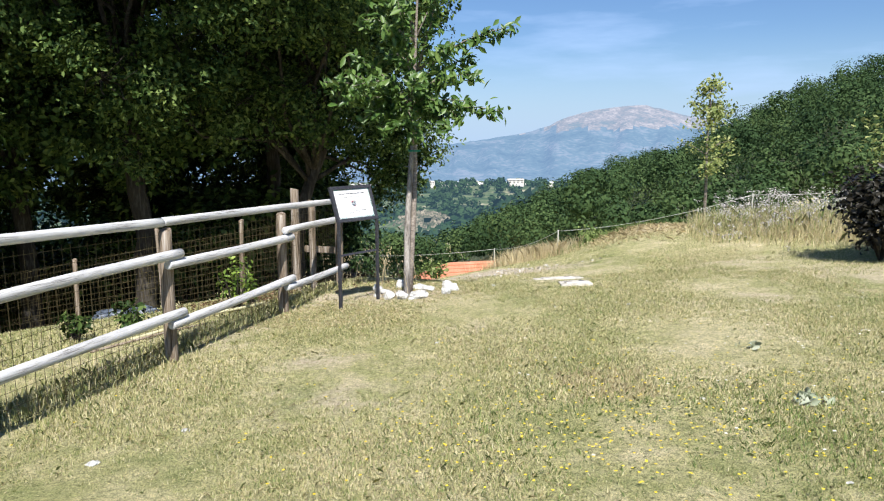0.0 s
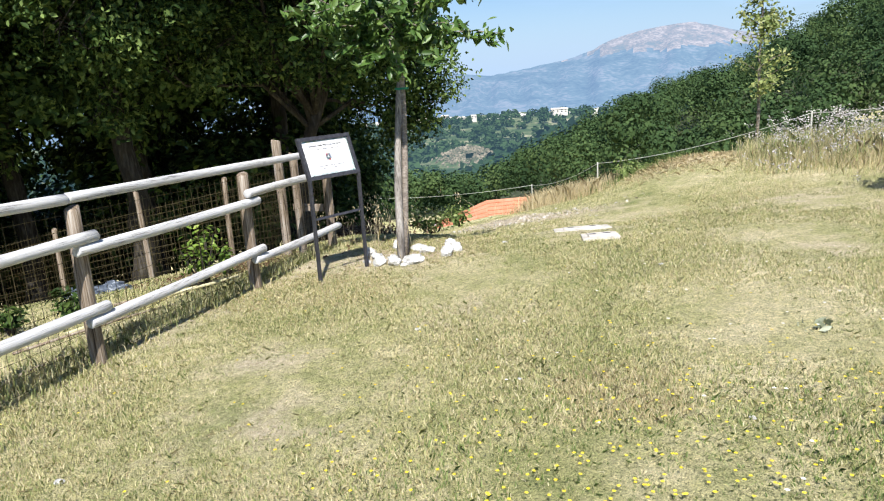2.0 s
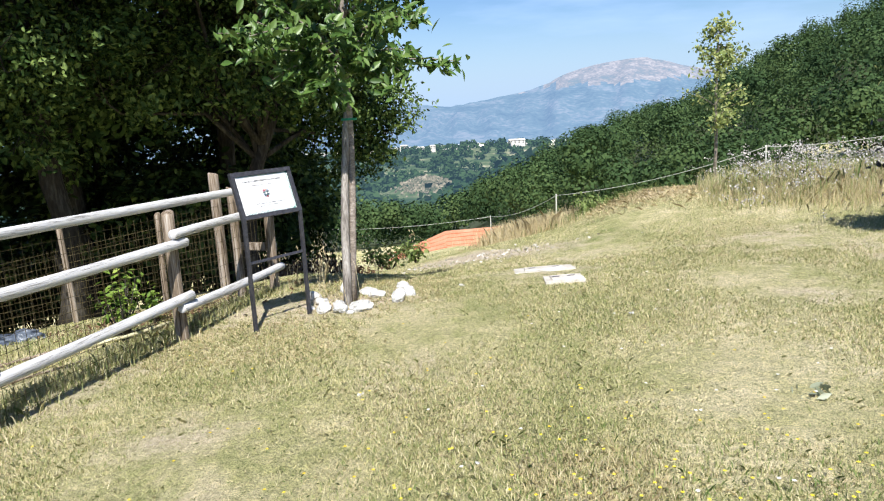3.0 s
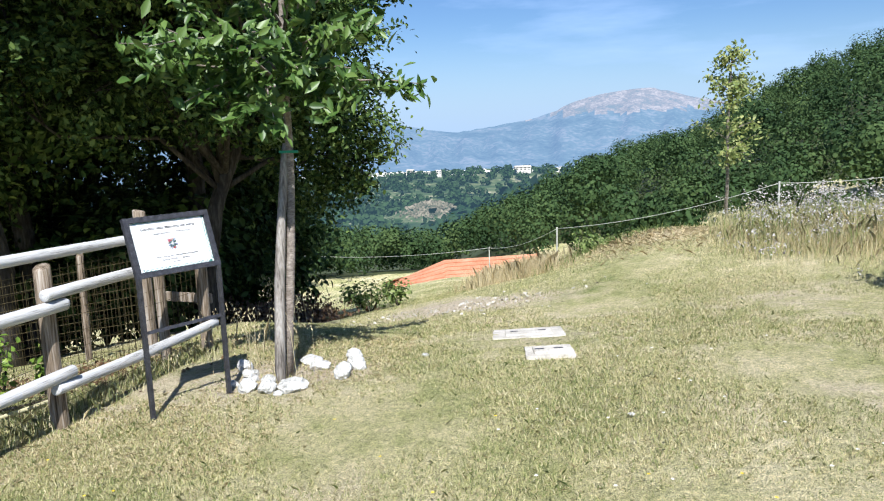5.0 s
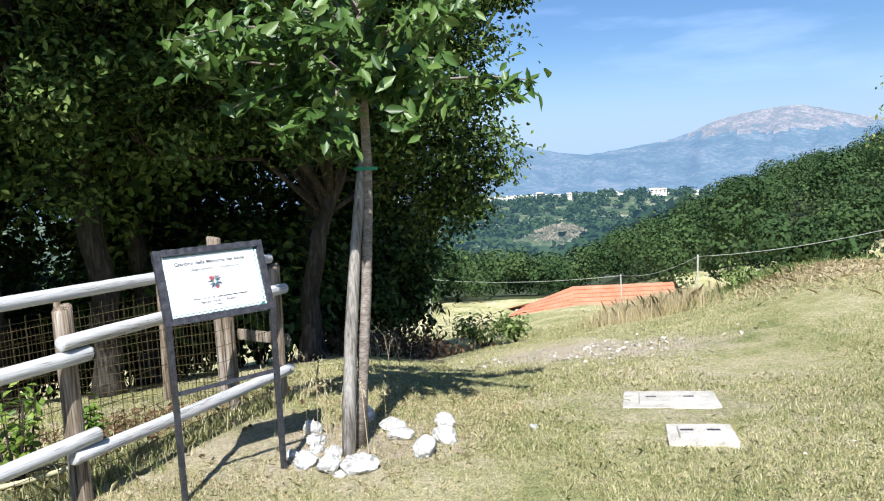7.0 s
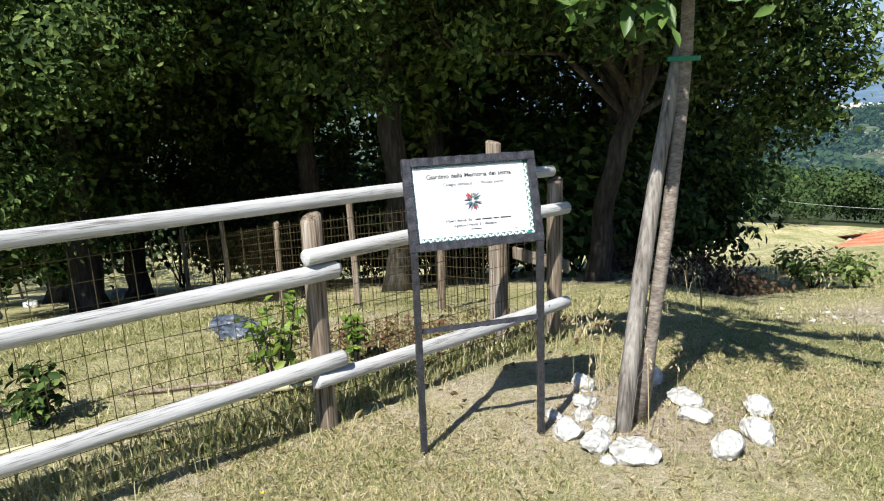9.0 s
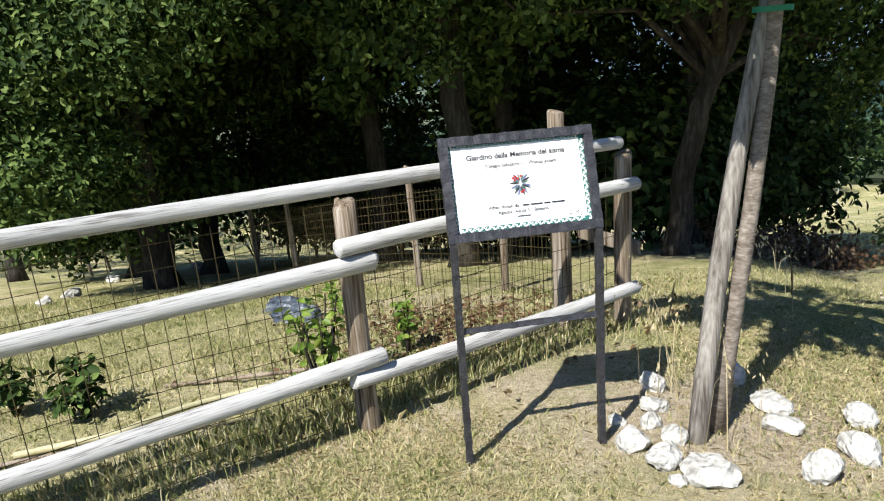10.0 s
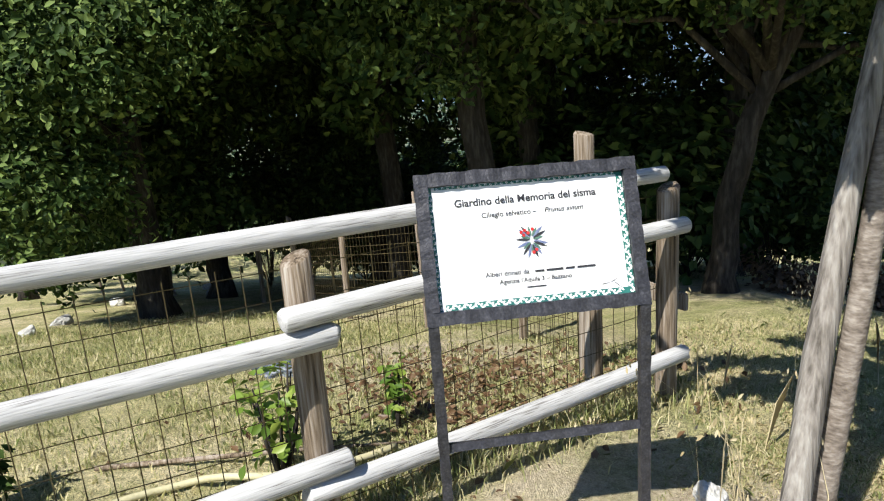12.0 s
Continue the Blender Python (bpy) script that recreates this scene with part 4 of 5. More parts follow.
# ---- sign ----
def sign():
    tl, tr, br, bl = Vector((-1.199, 6.9, 1.268)), Vector((-0.838, 7.347, 1.267)), Vector((-0.752, 7.283, 0.90)), Vector((-1.084, 6.816, 0.90))
    right = ((tr - tl) + (br - bl)).normalized()
    up = ((tl - bl) + (tr - br)).normalized()
    up = (up - right * up.dot(right)).normalized()
    out = right.cross(up)
    mid = (tl + tr + br + bl) / 4
    W, H, B = 0.58, 0.388, 0.034
    base = Vector((mid.x, mid.y, 0))
    e = thing("information_sign", "white glazed plant sign in a dark hammered iron frame", "sign", base)
    frame_m = Matrix((right, up, out)).transposed().to_4x4()
    frame_m.translation = mid - base

    def box(bm, x, y, z, w, h, d, m=frame_m):
        return bmesh.ops.create_cube(bm, size=1, matrix=m @ Matrix.Translation((x, y, z)) @ Matrix.Diagonal((w, h, d, 1)))["verts"]

    def bar(name, p, q, w):
        """A square iron bar with hammered, slightly twisted edges."""
        p, q = Vector(p), Vector(q)
        n = max(6, int((q - p).length / 0.012))
        d = (q - p).normalized()
        s = d.cross(out if abs(d.dot(out)) < 0.9 else right).normalized()
        t = d.cross(s)
        vs, fs = [], []
        for i in range(n + 1):
            c = p.lerp(q, i / n)
            k = w * 0.5 * (1 + 0.045 * math.sin(i * 1.6))
            tw = 0.07 * math.sin(i * 0.8)
            for a in (0.785, 2.356, 3.927, 5.498):
                vs.append(tuple(c + (s * math.cos(a + tw) + t * math.sin(a + tw)) * k * 1.414))
            if i:
                o = (i - 1) * 4
                fs += [(o + j, o + (j + 1) % 4, o + 4 + (j + 1) % 4, o + 4 + j) for j in range(4)]
        fs += [(3, 2, 1, 0), (n * 4, n * 4 + 1, n * 4 + 2, n * 4 + 3)]
        return mesh_ob(name, vs, fs, M_IRON, e)

    c = mid - base
    hw, hh = W / 2 - B / 2, H / 2 - B / 2
    bar("frame_bar", c + up * hh - right * (hw + B / 2), c + up * hh + right * (hw + B / 2), B)
    bar("frame_bar", c - up * hh - right * (hw + B / 2), c - up * hh + right * (hw + B / 2), B)
    bar("frame_bar", c - right * hw - up * (hh - B / 2), c - right * hw + up * (hh - B / 2), B)
    bar("frame_bar", c + right * hw - up * (hh - B / 2), c + right * hw + up * (hh - B / 2), B)
    for sx in (-1, 1):
        top = c + right * sx * (hw + 0.002) - up * (hh + B / 2)
        g = Z(base.x + top.x, base.y + top.y) - 0.1
        bar("leg", (top.x, top.y, g), (top.x, top.y, top.z + 0.01), 0.027)
    l, r = c - right * hw - up * hh, c + right * hw - up * hh
    bar("crossbar", (l.x, l.y, 0.55), (r.x, r.y, 0.555), 0.022)
    bm = bmesh.new()
    pw, ph = W - 2 * B + 0.006, H - 2 * B + 0.006
    box(bm, 0, 0, -0.006, pw, ph, 0.012)
    panel = part("panel", bm, M_PANEL, e, "white glazed panel with printed lettering")
    # painted border: teal ground with white scrolls on three sides, thin line on top
    z1 = 0.0012
    bw = 0.016

    def sheet(name, x, y, w, h, z, material):
        bm = bmesh.new()
        box(bm, x, y, z, w, h, 0.0008)
        part(name, bm, material, panel)

    px, py = pw / 2 - 0.004, ph / 2 - 0.004
    sheet("border", px - bw / 2, 0, bw, 2 * py, z1, M_TEAL)
    sheet("border", 0, -py + bw / 2, 2 * px - 2 * bw, bw, z1, M_TEAL)
    sheet("border", -px + bw / 4, 0, bw / 2, 2 * py, z1, M_TEAL)
    sheet("border", 0, py - bw / 5, 2 * px - 2 * bw, bw / 2.5, z1, M_TEAL)

    def scrolls(p, q, w, step):
        p, q = Vector(p), Vector(q)
        n = int((q - p).length / step)
        d = (q - p).normalized()
        s = Vector((-d.y, d.x, 0))
        for i in range(n):
            vs, fs = [], []
            o0 = p + d * step * (i + 0.5)
            sg = 1 if i % 2 else -1
            prev = None
            for k in range(13):
                a = k / 12 * 5.2
                rr = w * 0.44 * (1 - k / 15)
                cpt = o0 + (d * math.cos(a) + s * math.sin(a) * sg) * rr
                th = w * 0.17
                nrm = (d * math.cos(a) + s * math.sin(a) * sg)
                row = [cpt - nrm * th, cpt + nrm * th]
                o = len(vs)
                vs.extend(tuple(frame_m @ Vector((v.x, v.y, z1 + 0.001))) for v in row)
                if prev is not None:
                    fs.append((prev, prev + 1, o + 1, o))
                prev = o
            mesh_ob("painted_scroll", vs, fs, M_PANEL, panel)

    scrolls((px - bw / 2, -py, 0), (px - bw / 2, py, 0), bw, 0.0145)
    scrolls((-px + bw, -py + bw / 2, 0), (px - bw, -py + bw / 2, 0), bw, 0.0145)
    scrolls((-px + bw / 4, -py, 0), (-px + bw / 4, py, 0), bw * 0.55, 0.014)
    scrolls((-px + bw, py - bw / 5, 0), (px - bw, py - bw / 5, 0), bw * 0.45, 0.014)

    def words(text, x, y, size, slant=0.0, bold=0.0, align="CENTER"):
        cu = bpy.data.curves.new("text", "FONT")
        cu.body, cu.size, cu.align_x, cu.align_y, cu.shear, cu.offset, cu.extrude = text, size, align, "CENTER", slant, bold, 0.0003
        ob = new("lettering", cu)
        bpy.context.view_layer.update()
        me = bpy.data.meshes.new_from_object(ob)
        bpy.data.objects.remove(ob)
        m2 = new("lettering", me)
        me.materials.clear()
        me.materials.append(M_INK)
        m2.parent = panel
        m2.matrix_basis = frame_m @ Matrix.Translation((x, y, 0.0014))
        m2["label"] = "black printed words"

    words("Giardino della Memoria del sisma", -0.005, 0.112, 0.0275, 0, 0.0005)
    words("Ciliegio selvatico \u2013", -0.052, 0.076, 0.019, 0, 0.0001)
    words("Prunus avium", 0.092, 0.076, 0.019, 0.3, 0.0001)
    words("Alberi donati da", -0.072, -0.078, 0.0175, 0, 0.0001)
    for bx, bl in ((0.012, 0.024), (0.052, 0.044), (0.092, 0.024), (0.135, 0.048)):
        sheet("print_bar", bx, -0.079, bl, 0.0055, 0.0014, M_INK)
    words("Agenzia l'Aquila 3 \u2013 Bazzano", 0.0, -0.099, 0.0165, 0, 0.0001)
    sheet("print_bar", 0.0, -0.118, 0.05, 0.0035, 0.0014, M_INK)
    # cherry sprig
    rng = np.random.default_rng(8)

    def blade(x, y, ln_, w, a, material, name):
        bm = bmesh.new()
        d, s = Vector((math.cos(a), math.sin(a), 0)), Vector((-math.sin(a), math.cos(a), 0))
        o = Vector((x, y, 0.0014))
        ring = [o, o + d * ln_ * .3 + s * w, o + d * ln_ * .7 + s * w * .8, o + d * ln_, o + d * ln_ * .7 - s * w * .8, o + d * ln_ * .3 - s * w]
        top = [bm.verts.new(frame_m @ (v + Vector((0, 0, 0.0006)))) for v in ring]
        bm.faces.new(top)
        part(name, bm, material, panel)

    for k in range(19):
        a = 1.15 - k * 0.31 + rng.normal(0, 0.06)
        ln_ = 0.040 if k % 3 else 0.028
        blade(0.003 * math.cos(a), 0.002 + 0.010 * math.sin(a), ln_, 0.0036, a, (M_LEAFPAINT, M_BLUEINK, M_INK)[k % 3], "painted_leaf")
    for x, y in ((-0.026, 0.024), (-0.016, 0.028), (-0.008, 0.021), (-0.020, 0.016), (0.004, 0.030), (0.010, -0.024), (0.002, -0.030)):
        bm = bmesh.new()
        bmesh.ops.create_circle(bm, cap_ends=True, segments=10, radius=0.0045, matrix=frame_m @ Matrix.Translation((x, y, 0.0026)))
        part("painted_cherry", bm, M_RED, panel)
    for a, x, y in ((0.4, 0.19, -0.128), (-0.7, 0.20, -0.124), (0.1, 0.165, -0.130)):
        blade(x, y, 0.03, 0.0008, a, M_INK, "signature_stroke")
    return e


sign()


# ---- cherry, its stake and the ring of stones ----
def cherry():
    rng = np.random.default_rng(77)
    x0, y0 = -0.375, 7.64
    g = Z(x0, y0)
    e = thing("cherry_tree", "young wild cherry with long drooping green leaves", "tree", (x0, y0, g - 0.05))
    zz = lambda v: v - g + 0.05
    stem = [(-0.07, 0, 0), (-0.045, 0.04, zz(0.35)), (-0.02, 0.13, zz(0.9)), (-0.01, 0.21, zz(1.4)), (-0.01, 0.24, zz(1.65)), (-0.02, 0.26, zz(2.1)), (0.0, 0.24, zz(2.7)), (0.03, 0.25, zz(3.3)), (0.02, 0.28, zz(3.9))]
    mesh_ob("trunk", *tube(stem, [0.042, 0.034, 0.031, 0.030, 0.029, 0.026, 0.020, 0.013, 0.005], 12, 3, 0.05), M_CBARK, e, True)
    tips = [(1.00, 0.25, 2.08), (1.15, 0.40, 3.05), (0.75, -0.15, 2.45), (-0.70, -0.35, 2.50), (-0.95, -0.30, 2.38), (-0.55, -0.70, 2.30), (0.10, -0.75, 2.35), (0.45, -0.55, 2.75), (-0.25, -0.45, 2.9), (0.35, 0.75, 2.5), (-0.45, 0.6, 2.7),
            (0.7, 0.55, 2.75), (-0.6, 0.2, 3.1), (0.3, -0.2, 3.4), (0.5, 0.3, 3.6), (-0.2, 0.1, 3.7), (0.15, 0.05, 4.05), (0.65, -0.35, 2.15), (-0.35, -0.1, 2.15), (0.2, 0.0, 2.1), (0.3, -0.45, 2.15), (-0.65, -0.55, 2.2), (-0.7, 0.1, 2.7), (-0.5, -0.25, 3.3), (-0.1, -0.55, 3.2), (0.38, -0.15, 1.88), (-0.32, -0.2, 1.85), (0.08, -0.35, 1.80), (-0.5, -0.4, 1.98), (0.55, 0.15, 1.95)]
    sh, cs, ts = [], [], []
    for k, (tx, ty, tz) in enumerate(tips):
        hz = min(3.7, rng.uniform(2.0, max(2.1, tz - 0.1)))
        s = float(np.interp(hz, [1.4, 1.65, 2.1, 2.7, 3.3, 3.9], [3, 4, 5, 6, 7, 8]))
        a = Vector(stem[int(s)]).lerp(Vector(stem[int(s) + 1]), s - int(s))
        b = Vector((tx, ty, zz(tz)))
        m = a.lerp(b, 0.5) + Vector((0, 0, 0.10)) + Vector(rng.normal(0, 0.03, 3))
        pts = [a, a.lerp(m, 0.5) + Vector((0, 0, 0.02)), m, m.lerp(b, 0.5) + Vector((0, 0, 0.02)), b]
        mesh_ob("limb", *tube(pts, [0.013, 0.011, 0.008, 0.005, 0.003], 6, k), M_CBARK, e, True)
        nl = int(46 + 54 * (b - a).length)
        for _ in range(nl):
            s = rng.uniform(0.18, 1.0) ** 0.8 * 4
            i = min(3, int(s))
            p = pts[i].lerp(pts[i + 1], s - i)
            cs.append(tuple(p + Vector(rng.normal(0, 0.045, 3)) + Vector((0, 0, -0.035))))
    cs = np.array(cs)
    v, f = leaves(cs, np.tile(np.array([[0.15, -0.5, 0.75]]), (len(cs), 1)), 0.125, rng, 0.38, 0.35, 0.55, 1.5)
    quick_mesh("crown", v, f, M_CHERRY, e)
    bm = bmesh.new()
    bmesh.ops.create_cone(bm, cap_ends=False, segments=20, radius1=0.062, radius2=0.062, depth=0.02, matrix=Matrix.Translation((-0.015, 0.225, zz(1.63))) @ Matrix.Diagonal((1.15, 0.9, 1, 1)))
    part("tie", bm, M_TIE, e, "green plastic tie", True)
    s = thing("support_stake", "split grey wooden stake propping the young cherry", "stake", (-0.455, 7.49, Z(-0.455, 7.49) - 0.1))
    v, f = tube([(0, 0, 0), (0.0, 0.05, 0.35), (-0.005, 0.17, 0.8), (0.01, 0.27, 1.25), (0.03, 0.36, 1.65), (0.035, 0.385, 1.80)], [0.040, 0.037, 0.036, 0.034, 0.030, 0.016], 9, 9, 0.12)
    mesh_ob("stake", v, f, M_STAKE, s, True)


cherry()


def stone(x, y, sx, sy, sz, seed, label, turn=0):
    """A broken limestone: a cut and roughened block."""
    rng = np.random.default_rng(seed)
    sx, sy, sz = sx * 0.82, sy * 0.82, sz * 0.85
    bm = bmesh.new()
    bmesh.ops.create_icosphere(bm, subdivisions=3, radius=1.0)
    for _ in range(9):
        d = Vector(rng.normal(0, 1, 3)).normalized()
        k = rng.uniform(0.55, 0.85)
        for v in bm.verts:
            over = v.co.dot(d) - k
            if over > 0:
                v.co -= d * over * 0.92
    for v in bm.verts:
        v.co += v.co.normalized() * noise.fractal(v.co * 2.4 + Vector((seed, 0, 0)), 0.8, 2.0, 4) * 0.13
        v.co = Vector((v.co.x * sx, v.co.y * sy, v.co.z * sz))
    ob = part("stone", bm, M_STONE, None, label)
    ob.matrix_basis = pose(x, y, Z(x, y) + sz * 0.45, 0, 0, turn)
    return tagged(ob, label, "stone", "ring of stones round the cherry")


for k, (x, y, sx, sy, sz, turn) in enumerate([(-0.28, 7.26, 0.145, 0.10, 0.09, 12), (-0.47, 7.26, 0.095, 0.075, 0.08, 70), (-0.63, 7.30, 0.085, 0.07, 0.085, 20), (-0.53, 7.45, 0.075, 0.06, 0.06, 0),
                                                 (-0.73, 7.65, 0.085, 0.06, 0.06, 30), (-0.84, 7.84, 0.075, 0.055, 0.09, 10), (-0.66, 7.50, 0.06, 0.05, 0.07, 50), (-0.79, 7.45, 0.05, 0.045, 0.04, 0),
                                                 (0.01, 7.50, 0.085, 0.075, 0.10, 30), (0.06, 7.76, 0.12, 0.085, 0.075, -30), (-0.03, 8.05, 0.09, 0.075, 0.075, 10), (-0.25, 7.80, 0.12, 0.075, 0.05, 15),
                                                 (-0.35, 7.98, 0.13, 0.08, 0.055, -20), (-0.60, 8.15, 0.08, 0.06, 0.09, 0), (-0.37, 7.18, 0.05, 0.04, 0.03, 0)]):
    stone(x, y, sx, sy, sz, 200 + k, "rough white limestone on bare earth by the cherry", turn)


# ---- concrete covers ----
def cover(x, y, w, d, turn, label, seed, lid=True):
    e = thing("concrete_cover", label, "cover", (x, y, Z(x, y) - 0.006), "concrete covers in the grass")
    slope = math.degrees(math.atan2(Z(x, y + 0.3) - Z(x, y - 0.3), 0.6))
    roll = -math.degrees(math.atan2(Z(x + 0.3, y) - Z(x - 0.3, y), 0.6))
    e.rotation_euler = (radians(slope), radians(roll), radians(turn))
    bm = bmesh.new()
    bmesh.ops.create_cube(bm, size=1, matrix=Matrix.Diagonal((w, d, 0.06, 1)))
    bmesh.ops.subdivide_edges(bm, edges=bm.edges, cuts=5, use_grid_fill=True)
    for v in bm.verts:
        v.co += Vector((noise.noise(v.co * 9 + Vector((seed, 0, 0))), noise.noise(v.co * 9 + Vector((0, seed, 0))), 0)) * 0.012
    part("slab", bm, M_CONC, e)
    if lid:
        bm = bmesh.new()
        bmesh.ops.create_cube(bm, size=1, matrix=Matrix.Translation((0, 0, 0.034)) @ Matrix.Diagonal((w * 0.66, d * 0.62, 0.02, 1)))
        bmesh.ops.bevel(bm, geom=bm.edges, offset=0.006, segments=1, affect="EDGES")
        l = part("lid", bm, M_CONC, e)
        for sx in (-1, 1):
            bm = bmesh.new()
            bmesh.ops.create_cube(bm, size=1, matrix=Matrix.Translation((sx * w * 0.2, 0, 0.046)) @ Matrix.Diagonal((0.07, 0.018, 0.006, 1)))
            part("grip", bm, M_IRON, l)


cover(1.395, 8.80, 0.62, 0.62, 0, "square pale concrete manhole cover flush in grass", 1)
cover(1.51, 7.90, 0.36, 0.33, 2, "small pale concrete cover flush in grass", 2)


# ---- rope line with thin posts ----
def rope_line():
    e = thing("rope_fence", "thin pale posts with a sagging rope at the meadow's edge", "fence")
    posts = [(-9.0, 39.0, -4.6 - Z(-9.0, 39.0)), (0.85, 33.0, -3.35 - Z(0.85, 33.0)), (3.27, 27.2, 1.55), (9.21, 23.4, 1.52), (14.5, 21.0, 1.65), (18.5, 17.5, 1.35)]
    tops = []
    for k, (x, y, h) in enumerate(posts):
        g = Z(x, y)
        log("post", (x, y, g - 0.1), (x, y, g + h), 0.026, e, M_CABLE, 300 + k)
        tops.append(Vector((x, y, g + h - 0.05)))
    for a, b in zip(tops, tops[1:]):
        pts = [a.lerp(b, i / 14) - Vector((0, 0, 0.22 * 4 * (i / 14) * (1 - i / 14))) for i in range(15)]
        mesh_ob("rope", *tube(pts, [0.009] * 15, 6), M_CABLE, e, True)


rope_line()


# ---- sapling ----
def sapling():
    rng = np.random.default_rng(14)
    x, y = 6.3, 18.9
    g = Z(x, y)
    e = thing("sapling_tree", "slender young tree with sparse yellow-green leaves", "tree", (x, y, g - 0.05))
    H = 3.30 - g
    mesh_ob("trunk", *tube([(0, 0, 0), (0.02, 0, H * .3), (-0.02, 0, H * .6), (0.02, 0, H * .85), (0, 0, H)], [0.045, 0.04, 0.03, 0.018, 0.005], 8, 1, 0.05), M_CBARK, e, True)
    sh, cs = [], []
    for k in range(34):
        s = rng.uniform(0.40, 0.99)
        a0 = rng.uniform(0, 6.28)
        ln_ = (0.95 * (1 - s) + 0.30) * rng.uniform(0.6, 1.0)
        a = Vector((0, 0, H * s))
        b = a + Vector((math.cos(a0) * ln_, math.sin(a0) * ln_, ln_ * rng.uniform(0.1, 0.6)))
        mesh_ob("limb", *tube([a, a.lerp(b, 0.5) + Vector((0, 0, 0.05)), b], [0.012, 0.008, 0.003], 5, k), M_CBARK, e, True)
        for _ in range(44):
            cs.append(tuple(a.lerp(b, rng.uniform(0.2, 1.05)) + Vector(rng.normal(0, 0.10, 3))))
    cs = np.array(cs)
    v, f = leaves(cs, np.tile(np.array([[0, -0.4, 0.6]]), (len(cs), 1)), 0.11, rng, 0.55, 0.2, 0.8)
    quick_mesh("crown", v, f, M_SAPLING, e)


sapling()

# ---- shrubs ----
shrub("young_bush", "small bright green bush behind the netting", "bush", -2.24, 6.92, 0.22, 0.60, 190, 0.065, M_BUSH, 1, 8)
shrub("young_bush", "thin bright yellow-green shoot by a stake", "bush", -2.31, 7.59, 0.10, 0.36, 80, 0.07, M_BUSH, 2, 4)
shrub("young_bush", "low dark green seedling in the paddock grass", "bush", -2.95, 5.98, 0.20, 0.30, 220, 0.07, M_OAK, 3, 6)
shrub("young_bush", "low dark green seedling in the paddock grass", "bush", -3.35, 5.75, 0.18, 0.24, 140, 0.07, M_OAK, 4, 6)
shrub("dead_brush", "heap of rusty dead brushwood in tree shade", "bush", -1.9, 14.2, 0.85, 0.42, 1100, 0.075, M_FERN, 5, 14)
shrub("dead_brush", "heap of rusty dead brushwood in tree shade", "bush", -2.9, 13.7, 0.75, 0.40, 1000, 0.075, M_FERN, 6, 12)
shrub("meadow_bush", "low green bramble at the shade's edge", "bush", -1.2, 15.2, 0.5, 0.55, 500, 0.09, M_WEED, 7, 9)
shrub("meadow_bush", "low green bramble at the shade's edge", "bush", -0.6, 14.7, 0.35, 0.45, 300, 0.09, M_WEED, 8, 9)
# these two bushes have their shade painted into the leaf colour
shrub("shade_toned_bush", "large bush at the meadow's edge, shade put into its leaf colour", "bush", 5.65, 9.15, 0.62, 1.15, 3600, 0.09, M_SHADEBUSH, 9, 22)
shrub("shade_toned_bush", "large bush at the meadow's edge, shade put into its leaf colour", "bush", 6.4, 9.4, 0.7, 1.3, 3600, 0.09, M_SHADEBUSH, 10, 22)
shrub("golden_bush", "yellow-green bush behind the tall weeds", "bush", 8.3, 13.2, 1.0, 1.9, 2600, 0.11, M_SAPLING, 12, 16)
shrub("meadow_bush", "green weeds beside the straw mound", "bush", 2.7, 15.4, 0.4, 0.35, 260, 0.08, M_WEED, 13, 8)
shrub("meadow_bush", "green weeds beside the straw mound", "bush", 3.3, 16.9, 0.5, 0.35, 260, 0.08, M_WEED, 14, 8)


# ---- paddock clutter ----
def tarp_heap(x, y, seed, label):
    bm = bmesh.new()
    bmesh.ops.create_icosphere(bm, subdivisions=4, radius=1)
    for v in bm.verts:
        n = noise.fractal(v.co * 2.0 + Vector((seed, 0, 0)), 0.7, 2.0, 5)
        v.co += v.co.normalized() * n * 0.35
        v.co = Vector((v.co.x * 0.21, v.co.y * 0.14, max(-0.03, v.co.z * 0.09)))
    ob = part("tarpaulin", bm, M_TARP, None, "", True)
    ob.matrix_basis = pose(x, y, Z(x, y) + 0.02, 0, 0, 20)
    tagged(ob, label, "tarp")


tarp_heap(-3.75, 7.75, 1, "crumpled blue-grey tarpaulin lying in the paddock")
tarp_heap(-4.25, 7.95, 2, "crumpled blue-grey tarpaulin lying in the paddock")
for k, (x, y, s) in enumerate([(-12.6, 9.3, 0.22), (-13.6, 10.6, 0.2), (-12.2, 10.9, 0.2), (-14.8, 11.9, 0.22), (-9.4, 7.7, 0.2), (-8.6, 7.2, 0.16)]):
    o = stone(x, y, s, s * 0.8, s * 0.6, 260 + k, "pale stone lying in the lower paddock", k * 30)
    o["group"] = "stones of the paddock"


def hose():
    rng = np.random.default_rng(2)
    pts = []
    for i in range(40):
        s = i / 39
        x, y = -2.75 + 0.62 * s + 0.10 * math.sin(s * 9), 5.6 + 1.75 * s + 0.05 * math.sin(s * 14)
        pts.append((x, y, Z(x, y) + 0.03 + 0.03 * abs(math.sin(s * 6))))
    ob = mesh_ob("garden_hose", *tube(pts, [0.016] * 40, 8), M_HOSE, None, True)
    tagged(ob, "faded yellow hose lying along the fence foot", "hose")


